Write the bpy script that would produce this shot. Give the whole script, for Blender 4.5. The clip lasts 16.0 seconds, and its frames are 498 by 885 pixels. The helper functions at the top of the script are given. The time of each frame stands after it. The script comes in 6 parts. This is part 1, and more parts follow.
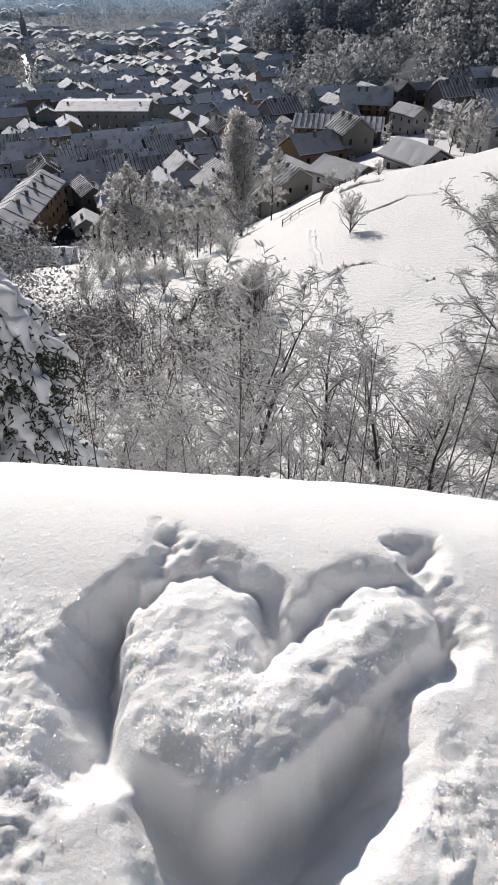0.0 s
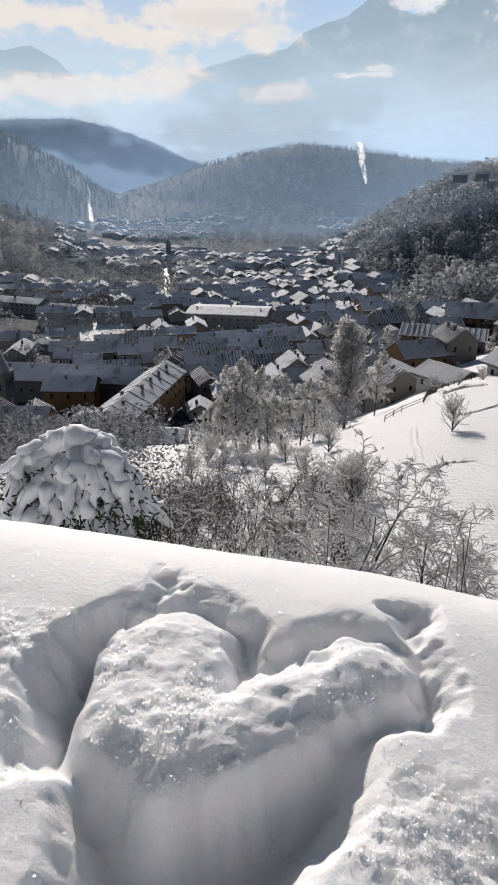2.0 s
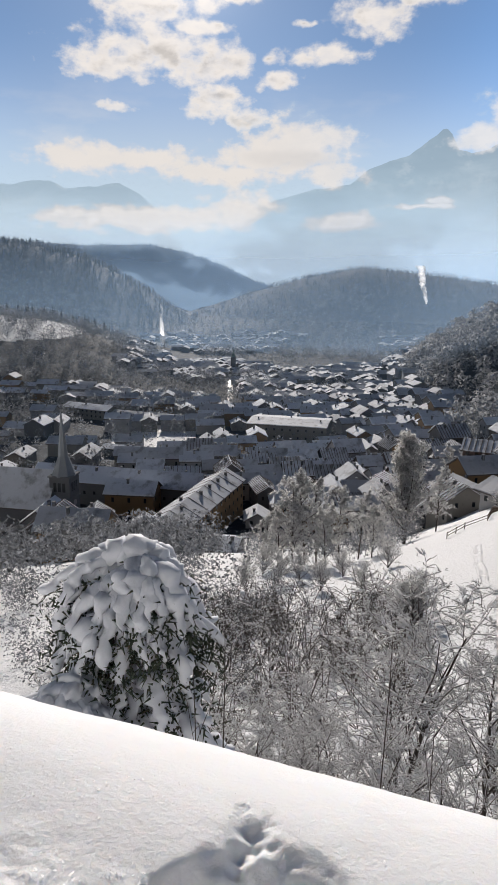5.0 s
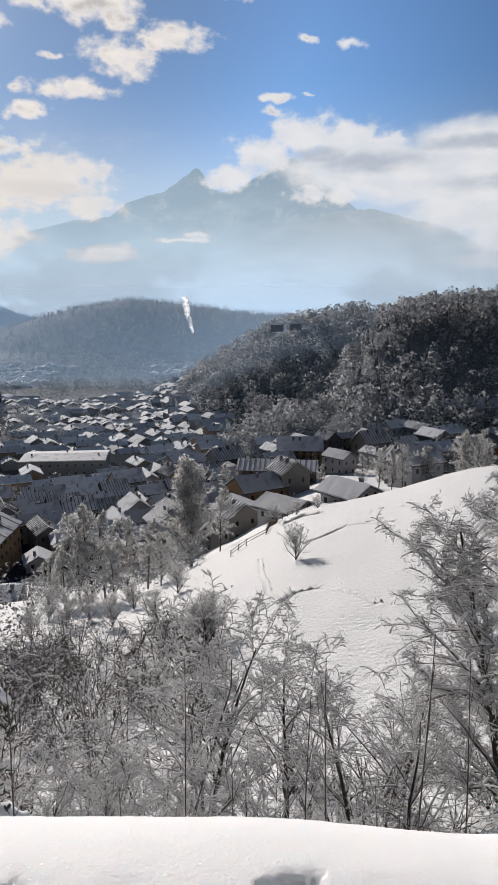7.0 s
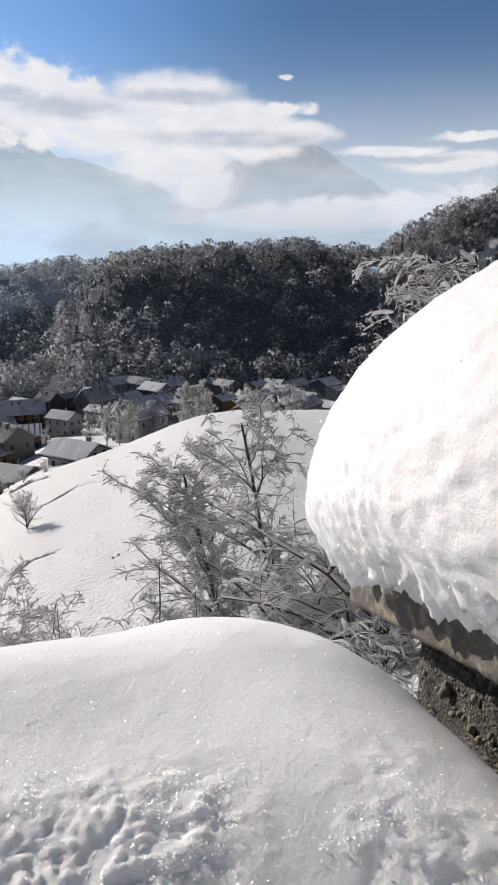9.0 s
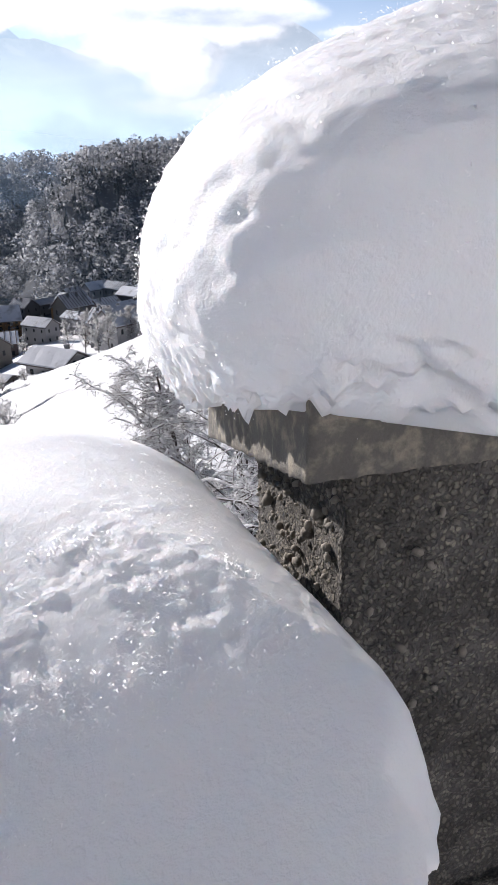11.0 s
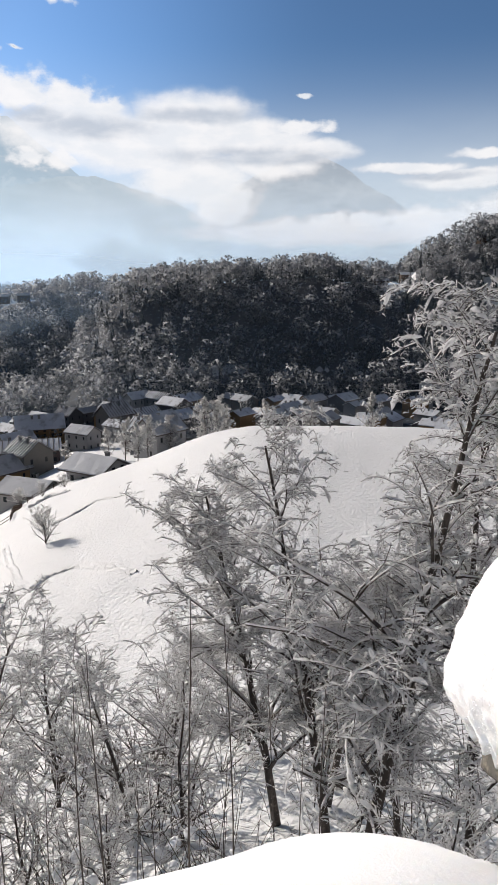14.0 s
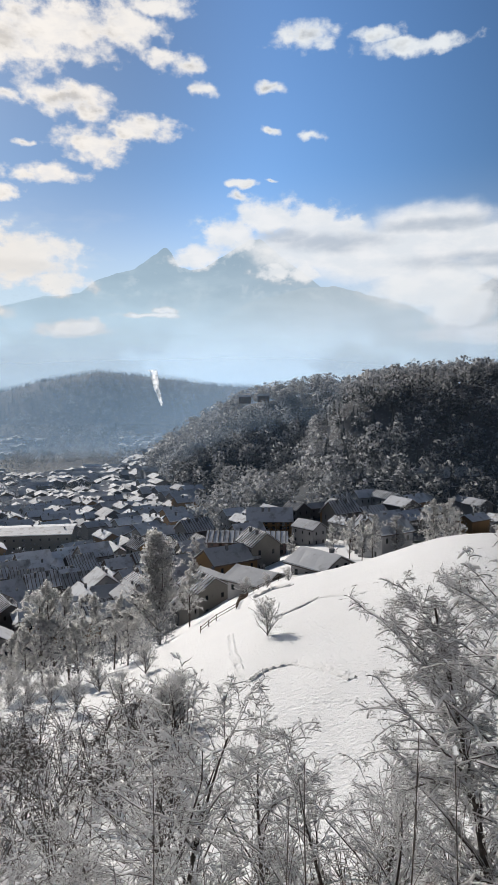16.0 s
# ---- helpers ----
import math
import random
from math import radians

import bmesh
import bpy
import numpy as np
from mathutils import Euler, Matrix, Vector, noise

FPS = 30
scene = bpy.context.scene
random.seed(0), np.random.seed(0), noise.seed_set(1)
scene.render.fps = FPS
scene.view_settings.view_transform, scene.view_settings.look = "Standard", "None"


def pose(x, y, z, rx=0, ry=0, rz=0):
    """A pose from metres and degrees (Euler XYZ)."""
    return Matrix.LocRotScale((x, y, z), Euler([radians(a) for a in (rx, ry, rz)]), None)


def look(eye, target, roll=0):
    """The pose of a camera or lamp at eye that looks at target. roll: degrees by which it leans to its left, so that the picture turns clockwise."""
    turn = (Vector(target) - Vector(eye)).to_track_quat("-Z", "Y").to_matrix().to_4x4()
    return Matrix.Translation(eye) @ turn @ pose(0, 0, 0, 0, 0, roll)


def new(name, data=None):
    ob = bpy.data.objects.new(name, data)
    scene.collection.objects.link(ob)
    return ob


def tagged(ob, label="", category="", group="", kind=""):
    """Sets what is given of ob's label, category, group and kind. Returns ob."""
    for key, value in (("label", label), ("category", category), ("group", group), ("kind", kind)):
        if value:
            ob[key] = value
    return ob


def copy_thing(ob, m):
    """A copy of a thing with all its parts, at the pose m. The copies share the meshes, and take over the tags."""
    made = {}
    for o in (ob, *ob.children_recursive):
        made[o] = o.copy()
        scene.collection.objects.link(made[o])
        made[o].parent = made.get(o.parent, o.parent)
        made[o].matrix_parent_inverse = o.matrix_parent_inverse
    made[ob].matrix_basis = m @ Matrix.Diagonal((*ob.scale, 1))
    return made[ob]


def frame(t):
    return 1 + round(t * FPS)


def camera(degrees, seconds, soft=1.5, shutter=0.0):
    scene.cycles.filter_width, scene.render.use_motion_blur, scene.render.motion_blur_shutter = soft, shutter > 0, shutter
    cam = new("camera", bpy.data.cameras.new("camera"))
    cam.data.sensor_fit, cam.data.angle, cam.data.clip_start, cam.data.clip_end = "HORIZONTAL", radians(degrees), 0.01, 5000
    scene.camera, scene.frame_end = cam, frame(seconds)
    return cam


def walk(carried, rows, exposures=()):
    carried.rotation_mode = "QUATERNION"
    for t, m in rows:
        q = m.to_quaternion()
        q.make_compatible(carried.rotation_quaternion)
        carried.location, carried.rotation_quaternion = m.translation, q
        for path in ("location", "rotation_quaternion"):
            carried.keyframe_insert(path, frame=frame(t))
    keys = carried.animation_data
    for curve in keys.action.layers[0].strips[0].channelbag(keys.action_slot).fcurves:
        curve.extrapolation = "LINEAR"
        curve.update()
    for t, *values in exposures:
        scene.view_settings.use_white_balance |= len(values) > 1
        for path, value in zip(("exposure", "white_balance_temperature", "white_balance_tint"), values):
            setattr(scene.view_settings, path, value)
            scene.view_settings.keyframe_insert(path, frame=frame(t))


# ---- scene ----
cam = camera(41.46, 16.0, soft=1.5)
PATH = [
    (0.0, pose(0.000, 0.000, 1.500, 51.44, -0.33, 4.66)),
    (0.5, pose(0.008, -0.022, 1.482, 57.15, -0.28, 6.75)),
    (1.0, pose(0.032, -0.047, 1.458, 61.97, -0.22, 9.42)),
    (1.5, pose(0.063, -0.071, 1.442, 65.30, -0.37, 12.05)),
    (2.0, pose(0.091, -0.078, 1.423, 67.38, -0.38, 14.22)),
    (2.5, pose(0.106, -0.077, 1.407, 68.71, -0.30, 16.13)),
    (3.0, pose(0.085, -0.071, 1.403, 69.73, -0.17, 17.98)),
    (3.5, pose(0.050, -0.059, 1.414, 70.98, -0.08, 19.75)),
    (3.7, pose(0.035, -0.057, 1.426, 71.54, -0.09, 20.36)),
    (5.8, pose(0.036, 0.002, 1.500, 79.54, -0.39, 17.06)),
    (6.0, pose(0.046, 0.000, 1.500, 79.86, -0.24, 14.34)),
    (6.5, pose(0.062, -0.010, 1.498, 79.92, -0.24, 7.35)),
    (7.0, pose(0.079, -0.014, 1.486, 79.50, -0.04, 0.01)),
    (7.5, pose(0.101, -0.026, 1.458, 78.69, 0.02, -7.85)),
    (8.0, pose(0.152, -0.041, 1.433, 77.65, -0.06, -15.32)),
    (8.5, pose(0.157, -0.080, 1.415, 76.71, -0.00, -20.73)),
    (9.0, pose(0.169, -0.137, 1.395, 75.79, 0.02, -24.01)),
    (9.5, pose(0.252, -0.244, 1.386, 74.55, 0.15, -25.93)),
    (9.7, pose(0.279, -0.277, 1.374, 73.74, 0.18, -26.45)),
    (11.8, pose(0.310, -0.295, 1.301, 65.90, 0.57, -25.11)),
    (12.0, pose(0.296, -0.279, 1.314, 66.20, 0.47, -24.72)),
    (12.5, pose(0.222, -0.219, 1.368, 67.88, 0.79, -24.36)),
    (13.0, pose(0.150, -0.082, 1.431, 71.02, 0.33, -24.67)),
    (13.5, pose(0.118, -0.010, 1.486, 74.20, 0.07, -24.42)),
    (14.0, pose(0.102, 0.048, 1.536, 77.08, 0.08, -22.48)),
    (14.5, pose(0.090, 0.102, 1.572, 79.97, 0.19, -18.25)),
    (15.0, pose(0.078, 0.120, 1.584, 82.58, 0.17, -12.45)),
    (15.5, pose(0.070, 0.126, 1.594, 84.42, 0.30, -7.24)),
    (16.0, pose(0.062, 0.126, 1.596, 85.66, 0.21, -2.75)),
]
EXPOSURES = [(0.0, 0.06, 6500, 12), (1.5, -0.08, 6500, 12), (3.5, -0.14, 6500, 12), (6.0, -0.2, 6500, 12), (7.2, -0.18, 6500, 12), (8.5, -0.04, 6550, 13), (9.5, 0.0, 6450, 13), (9.7, 0.04, 6400, 13), (11.0, 0.5, 6150, 15), (11.8, 0.74, 6000, 15), (12.0, 0.72, 6000, 15), (12.5, 0.5, 6150, 15), (13.0, 0.2, 6500, 14), (13.5, 0.1, 6600, 13), (14.5, 0.06, 6500, 11), (15.5, 0.0, 6450, 10), (16.0, -0.05, 6450, 10)]
walk(cam, PATH, EXPOSURES)

# ---- daylight ----
SKY_STRENGTH, CLOUD_LIGHT, AIR_LIGHT, HIGH_CLOUD = 0.097, 8.6, 0.80, 0.46
SUN_YAW, SUN_EL = 24.3, 23.5
sun_dir = Vector((-math.sin(radians(SUN_YAW)) * math.cos(radians(SUN_EL)),
                  math.cos(radians(SUN_YAW)) * math.cos(radians(SUN_EL)), math.sin(radians(SUN_EL))))
sun = new("sun", bpy.data.lights.new("sun", "SUN"))
sun.data.energy, sun.data.angle, sun.data.color = 5.0, radians(0.5), (1.0, 0.92, 0.82)
sun.matrix_world = look(sun_dir * 50, (0, 0, 0))


class Nodes:
    """Short hand for building node trees."""

    def __init__(self, tree):
        self.t = tree
        tree.nodes.clear()

    def n(self, kind, ins=None, operation="", interpolation="", data=""):
        node = self.t.nodes.new(kind)
        if operation:
            node.operation = operation
        if interpolation:
            node.interpolation_type = interpolation
        if data:
            node.data_type = data
        for k, v in (ins or {}).items():
            if isinstance(v, bpy.types.NodeSocket):
                self.t.links.new(v, node.inputs[k])
            else:
                node.inputs[k].default_value = v
        return node

    def math(self, op, a, b=0.0, c=0.0, clamp=False):
        node = self.n("ShaderNodeMath", {0: a, 1: b, 2: c}, operation=op)
        node.use_clamp = clamp
        return node.outputs[0]

    def vec(self, op, a, b=(0, 0, 0), c=(0, 0, 0)):
        node = self.n("ShaderNodeVectorMath", {0: a, 1: b, 2: c}, operation=op)
        return node.outputs["Value"] if op in ("LENGTH", "DOT_PRODUCT", "DISTANCE") else node.outputs[0]

    def noise(self, vector, scale, detail=4.0, rough=0.55):
        return self.n("ShaderNodeTexNoise", {"Vector": vector, "Scale": scale, "Detail": detail, "Roughness": rough}).outputs["Fac"]

    def ramp(self, x, lo, hi, a=0.0, b=1.0):
        node = self.n("ShaderNodeMapRange", {0: x, 1: lo, 2: hi, 3: a, 4: b}, interpolation="SMOOTHSTEP")
        return node.outputs[0]

    def mix(self, fac, a, b):
        node = self.n("ShaderNodeMix", {0: fac, 6: a, 7: b}, data="RGBA")
        return node.outputs[2]


# cumulus clouds: heading to the left, height, half width and half height, in degrees
CUMULUS = [(27.0, 17.6, 5.6, 1.5), (30.5, 16.4, 4.0, 1.2), (23.0, 16.6, 3.4, 1.7), (22.6, 14.2, 2.6, 1.4), (19.6, 12.9, 2.2, 0.9), (27.9, 20.2, 3.6, 1.0), (24.2, 19.0, 1.9, 0.6),
           (31.5, 20.6, 1.2, 0.7), (23.0, 20.4, 1.4, 0.7), (20.3, 21.1, 1.5, 0.5), (22.4, 19.1, 0.9, 0.45), (12.5, 22.7, 3.3, 1.1), (10.0, 22.0, 1.6, 0.8), (17.0, 22.4, 1.3, 0.4), (5.8, 21.0, 2.9, 0.9), (7.6, 20.6, 1.4, 0.6),
           (10.2, 19.6, 2.8, 1.25), (13.9, 17.3, 2.6, 0.75), (18.2, 17.1, 1.0, 0.55), (17.3, 15.7, 1.7, 0.65), (30.4, 13.4, 1.6, 0.4), (15.4, 19.4, 0.7, 0.25),
           (-2.1, 17.2, 1.35, 0.3), (-2.0, 16.1, 1.1, 0.4), (-4.6, 17.4, 0.5, 0.15), (-4.4, 20.9, 0.9, 0.3), (-8.0, 20.6, 1.3, 0.35),
           (11.6, 27.2, 4.4, 2.1), (16.0, 26.4, 4.0, 2.6), (7.4, 27.6, 3.2, 1.5), (4.6, 25.8, 1.2, 0.7), (2.4, 25.5, 1.5, 0.7), (1.0, 23.8, 1.0, 0.5), (5.0, 28.9, 3.0, 0.6), (-4.6, 24.0, 1.1, 0.5),
           (-7.5, 27.2, 2.6, 0.8), (-16.5, 26.1, 4.4, 0.6), (-13.5, 27.0, 2.0, 0.5), (-27.0, 14.8, 0.9, 0.2), (10.8, 21.9, 1.6, 0.8), (28.0, 27.0, 7.0, 2.4)]


world = bpy.data.worlds.new("sky")
scene.world = world
world.use_nodes = True
N = Nodes(world.node_tree)
sky = N.n("ShaderNodeTexSky")
sky.sky_type, sky.sun_disc, sky.sun_elevation, sky.sun_rotation = "NISHITA", False, radians(SUN_EL), radians(-SUN_YAW)
sky.altitude, sky.air_density, sky.dust_density, sky.ozone_density = 700.0, 1.0, 0.15, 2.0
way = N.n("ShaderNodeTexCoord").outputs["Generated"]
xyz = N.n("ShaderNodeSeparateXYZ", {0: way})
az = N.math("MULTIPLY", N.math("ARCTAN2", N.math("MULTIPLY", xyz.outputs[0], -1.0), xyz.outputs[1]), 57.2958)
el = N.math("MULTIPLY", N.math("ARCSINE", xyz.outputs[2]), 57.2958)
spot = N.n("ShaderNodeCombineXYZ", {0: az, 1: el}).outputs[0]


def puffs(k, where, clouds, wobble, ragged, grow=1.0):
    """How deep a direction lies inside ragged-edged clouds: about 1 in the middle, 0 at the edge."""
    swirl = k.n("ShaderNodeTexNoise", {"Vector": where, "Scale": 0.45, "Detail": 3.0, "Roughness": 0.5}).outputs["Color"]
    off = k.vec("MULTIPLY_ADD", k.vec("SUBTRACT", swirl, (0.5, 0.5, 0.5)), (2.4 * wobble, 1.1 * wobble, 0.0), where)
    near = 9.0
    for a, e, w, h in clouds:
        w, h = w * grow, h * grow
        near = k.math("MINIMUM", k.vec("LENGTH", k.vec("MULTIPLY_ADD", off, (1 / w, 1 / h, 0), (-a / w, -e / h, 0))), near)
    lumps = k.noise(k.vec("MULTIPLY", where, (0.7, 1.0, 1.0)), 0.8, 6.0, 0.56)
    return k.math("ADD", k.math("SUBTRACT", 1.0, near), k.math("MULTIPLY", k.math("SUBTRACT", lumps, 0.5), ragged))


facing = N.vec("DOT_PRODUCT", way, tuple(sun_dir))
depth_ = puffs(N, spot, CUMULUS, 1.0, 2.3, 1.12)
wisps = N.ramp(N.noise(N.vec("MULTIPLY", spot, (0.5, 1.0, 1.0)), 1.1, 5.0, 0.55), 0.3, 0.6, 0.86, 1.0)
puff_mask = N.math("MULTIPLY", N.ramp(depth_, -0.18, 0.62), wisps)
elsewhere = N.ramp(N.noise(N.vec("MULTIPLY", spot, (0.5, 1.0, 1.0)), 0.09, 6.0, 0.6), 0.56, 0.68)
away = N.math("MAXIMUM", N.ramp(N.math("ABSOLUTE", N.math("ADD", az, 2.0)), 50.0, 75.0), N.ramp(el, 34.0, 55.0))
low = N.ramp(el, 19.0, 1.0)
veil = N.ramp(N.noise(N.vec("MULTIPLY", spot, (0.35, 1.0, 1.0)), 0.3, 5.0, 0.55), 0.42, 0.72)
sunward = N.math("MULTIPLY", N.ramp(el, 18.0, 8.0), N.ramp(facing, 0.84, 0.97))
mask = N.math("MAXIMUM", puff_mask, N.math("MAXIMUM", N.math("MULTIPLY", low, 0.62), N.math("MULTIPLY", sunward, N.math("MULTIPLY_ADD", veil, 0.4, 0.25))))
glow = N.math("POWER", N.math("MAXIMUM", facing, 0.0), 14.0)
core = N.math("POWER", N.math("MAXIMUM", facing, 0.0), 5000.0)
belly = N.ramp(N.noise(N.vec("ADD", N.vec("MULTIPLY", spot, (0.5, 1.0, 1.0)), (0.0, 0.45, 0.0)), 0.55, 5.0, 0.5), 0.46, 0.66)
shade = N.math("SUBTRACT", 1.06, N.math("MULTIPLY", N.math("MULTIPLY", N.ramp(depth_, 0.35, 0.95), belly), 0.40))
bright = N.math("ADD", N.math("MULTIPLY", shade, CLOUD_LIGHT), N.math("MULTIPLY", glow, 0.04 * CLOUD_LIGHT))
cloud = N.n("ShaderNodeVectorMath", {0: N.mix(N.ramp(facing, 0.85, 0.99), (0.93, 0.97, 1.0, 1.0), (1.0, 0.945, 0.885, 1.0)), "Scale": bright}, operation="SCALE").outputs[0]
clear = N.n("ShaderNodeVectorMath", {0: N.vec("MULTIPLY", sky.outputs[0], (0.68, 0.88, 1.06)), "Scale": N.math("MULTIPLY", N.ramp(facing, 0.64, 0.93, 0.74, 1.25), N.ramp(facing, 0.88, 0.98, 1.0, 0.6))}, operation="SCALE").outputs[0]
whole = N.mix(mask, clear, cloud)
thin = N.n("ShaderNodeVectorMath", {0: (0.76, 0.97, 1.38), "Scale": N.math("MULTIPLY", N.ramp(elsewhere, 0.0, 1.0, 0.8, 1.25), HIGH_CLOUD)}, operation="SCALE").outputs[0]
whole = N.mix(N.math("MULTIPLY", away, 0.85), whole, thin)
near_sun = N.math("MULTIPLY", N.math("POWER", N.math("MAXIMUM", facing, 0.0), 500.0), 3.0)
halo = N.n("ShaderNodeVectorMath", {0: (1.0, 0.97, 0.92), "Scale": N.math("ADD", N.math("MULTIPLY", core, 34.0), N.math("ADD", near_sun, N.math("MULTIPLY", glow, 0.9)))}, operation="SCALE").outputs[0]
whole = N.vec("ADD", whole, halo)
back = N.n("ShaderNodeBackground", {0: whole, 1: SKY_STRENGTH})
N.n("ShaderNodeOutputWorld", {0: back.outputs[0]})


# ---- materials ----
def material(name, colour, rough=0.7, metal=0.0, vary=0.15, size=1.0, bump=0.2, bump_size=None, other=None, patch=(0.45, 0.65), depth=0.01, island=0.0, per_object=0.0, coord="Object", sss=0.0, spec=0.5, through_light=0.0):
    """A surface with variation at two scales and fine relief. size: metres of the large stains."""
    m = bpy.data.materials.new(name)
    m.use_nodes = True
    k = Nodes(m.node_tree)
    where = k.n("ShaderNodeNewGeometry").outputs["Position"] if coord == "Position" else k.n("ShaderNodeTexCoord").outputs["Object"]
    big = k.noise(where, 1.0 / size, 4.0)
    fine = k.noise(where, 14.0 / size, 6.0, 0.65)
    tone = k.math("ADD", k.math("MULTIPLY", big, vary), k.math("MULTIPLY", fine, vary))
    tone = k.math("ADD", tone, 1.0 - vary)
    if island:
        rnd = k.n("ShaderNodeNewGeometry").outputs["Random Per Island"]
        tone = k.math("ADD", tone, k.math("MULTIPLY", k.math("SUBTRACT", rnd, 0.5), 2 * island))
    if per_object:
        rnd = k.n("ShaderNodeObjectInfo").outputs["Random"]
        tone = k.math("ADD", tone, k.math("MULTIPLY", k.math("SUBTRACT", rnd, 0.5), 2 * per_object))
    base = tuple(colour)
    if other:
        base = k.mix(k.ramp(k.noise(where, 3.0 / size, 6.0, 0.6), *patch), (*base, 1.0), (*other, 1.0))
    tint = k.n("ShaderNodeVectorMath", {0: base, "Scale": tone}, operation="SCALE").outputs[0]
    relief = k.n("ShaderNodeBump", {"Strength": bump, "Distance": depth, "Height": k.noise(where, 1.0 / (bump_size or size / 20), 6.0, 0.65)})
    bsdf = k.n("ShaderNodeBsdfPrincipled", {"Base Color": tint, "Roughness": rough, "Metallic": metal, "Normal": relief.outputs[0], "Subsurface Weight": sss, "Specular IOR Level": spec})
    if sss:
        bsdf.inputs["Subsurface Radius"].default_value = (0.02, 0.025, 0.03)
        bsdf.inputs["Subsurface Scale"].default_value = 0.35
    last = bsdf.outputs[0]
    if through_light:
        last = k.n("ShaderNodeMixShader", {0: through_light, 1: last, 2: k.n("ShaderNodeBsdfTranslucent", {0: tint}).outputs[0]}).outputs[0]
    k.n("ShaderNodeOutputMaterial", {0: last})
    return m


SNOW = material("snow", (0.83, 0.84, 0.855), 0.65, vary=0.04, size=0.4, bump=0.8, bump_size=0.005, depth=0.0018, sss=0.4, spec=0.2)
SNOW_GROUND = material("snow_ground", (0.81, 0.82, 0.835), 0.75, vary=0.06, size=6.0, bump=1.0, bump_size=0.5, depth=0.33, coord="Position", spec=0.2)
SNOW_ROOF = material("snow_roof", (0.62, 0.65, 0.70), 0.75, vary=0.16, size=16.0, bump=0.4, bump_size=0.5, depth=0.08, spec=0.15, per_object=0.25, other=(0.30, 0.31, 0.33), patch=(0.5, 0.72))
SNOW_PAD = material("snow_pad", (0.80, 0.82, 0.86), 0.75, vary=0.08, size=0.5, bump=0.4, bump_size=0.03, depth=0.01, spec=0.25)
FROST = material("frost", (0.86, 0.86, 0.87), 0.75, through_light=0.5, vary=0.12, size=0.6, bump=0.4, bump_size=0.03, depth=0.01, island=0.06, spec=0.2)
BARK = material("bark", (0.055, 0.045, 0.04), 0.9, vary=0.5, size=0.4, bump=0.8, bump_size=0.03, depth=0.02, other=(0.16, 0.14, 0.12), patch=(0.52, 0.7))
TWIG_FROST = material("frosted_twig", (0.36, 0.355, 0.36), 0.9, through_light=0.5, vary=0.3, size=2.0, bump=0.2, island=0.08, spec=0.1)
TWIG = material("twig", (0.06, 0.047, 0.04), 0.9, vary=0.3, size=0.5, bump=0.3, island=0.02)
NEEDLE = material("needle", (0.035, 0.05, 0.03), 0.8, vary=0.4, size=0.4, island=0.015, other=(0.09, 0.07, 0.035), patch=(0.5, 0.7))
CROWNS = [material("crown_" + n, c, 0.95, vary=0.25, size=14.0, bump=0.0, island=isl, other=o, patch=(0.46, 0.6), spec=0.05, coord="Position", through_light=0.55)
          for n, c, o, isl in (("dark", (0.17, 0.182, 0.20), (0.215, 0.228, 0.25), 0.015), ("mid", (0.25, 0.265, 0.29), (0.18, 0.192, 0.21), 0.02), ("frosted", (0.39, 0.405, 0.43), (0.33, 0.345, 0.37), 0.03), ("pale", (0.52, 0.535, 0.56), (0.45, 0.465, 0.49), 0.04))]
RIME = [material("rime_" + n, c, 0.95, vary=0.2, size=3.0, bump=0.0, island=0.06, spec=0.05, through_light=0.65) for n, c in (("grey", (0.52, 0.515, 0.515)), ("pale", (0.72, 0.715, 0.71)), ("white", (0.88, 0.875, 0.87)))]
CRYSTAL = bpy.data.materials.new("snow_crystal")
CRYSTAL.use_nodes = True
CN = Nodes(CRYSTAL.node_tree)
lit, thru = CN.n("ShaderNodeBsdfPrincipled", {"Base Color": (0.96, 0.97, 0.98, 1.0), "Roughness": 0.5}), CN.n("ShaderNodeBsdfTranslucent", {0: (0.98, 0.98, 0.98, 1.0)})
CN.n("ShaderNodeOutputMaterial", {0: CN.n("ShaderNodeMixShader", {0: 0.85, 1: lit.outputs[0], 2: thru.outputs[0]}).outputs[0]})
FIR = material("fir_frost", (0.10, 0.112, 0.118), 0.9, vary=0.4, size=16.0, island=0.02, other=(0.17, 0.175, 0.18), patch=(0.52, 0.66), spec=0.05, coord="Position")
CONCRETE = material("concrete", (0.12, 0.113, 0.10), 0.9, vary=0.4, size=0.06, bump=0.9, bump_size=0.004, depth=0.003, other=(0.27, 0.242, 0.19), patch=(0.45, 0.68))


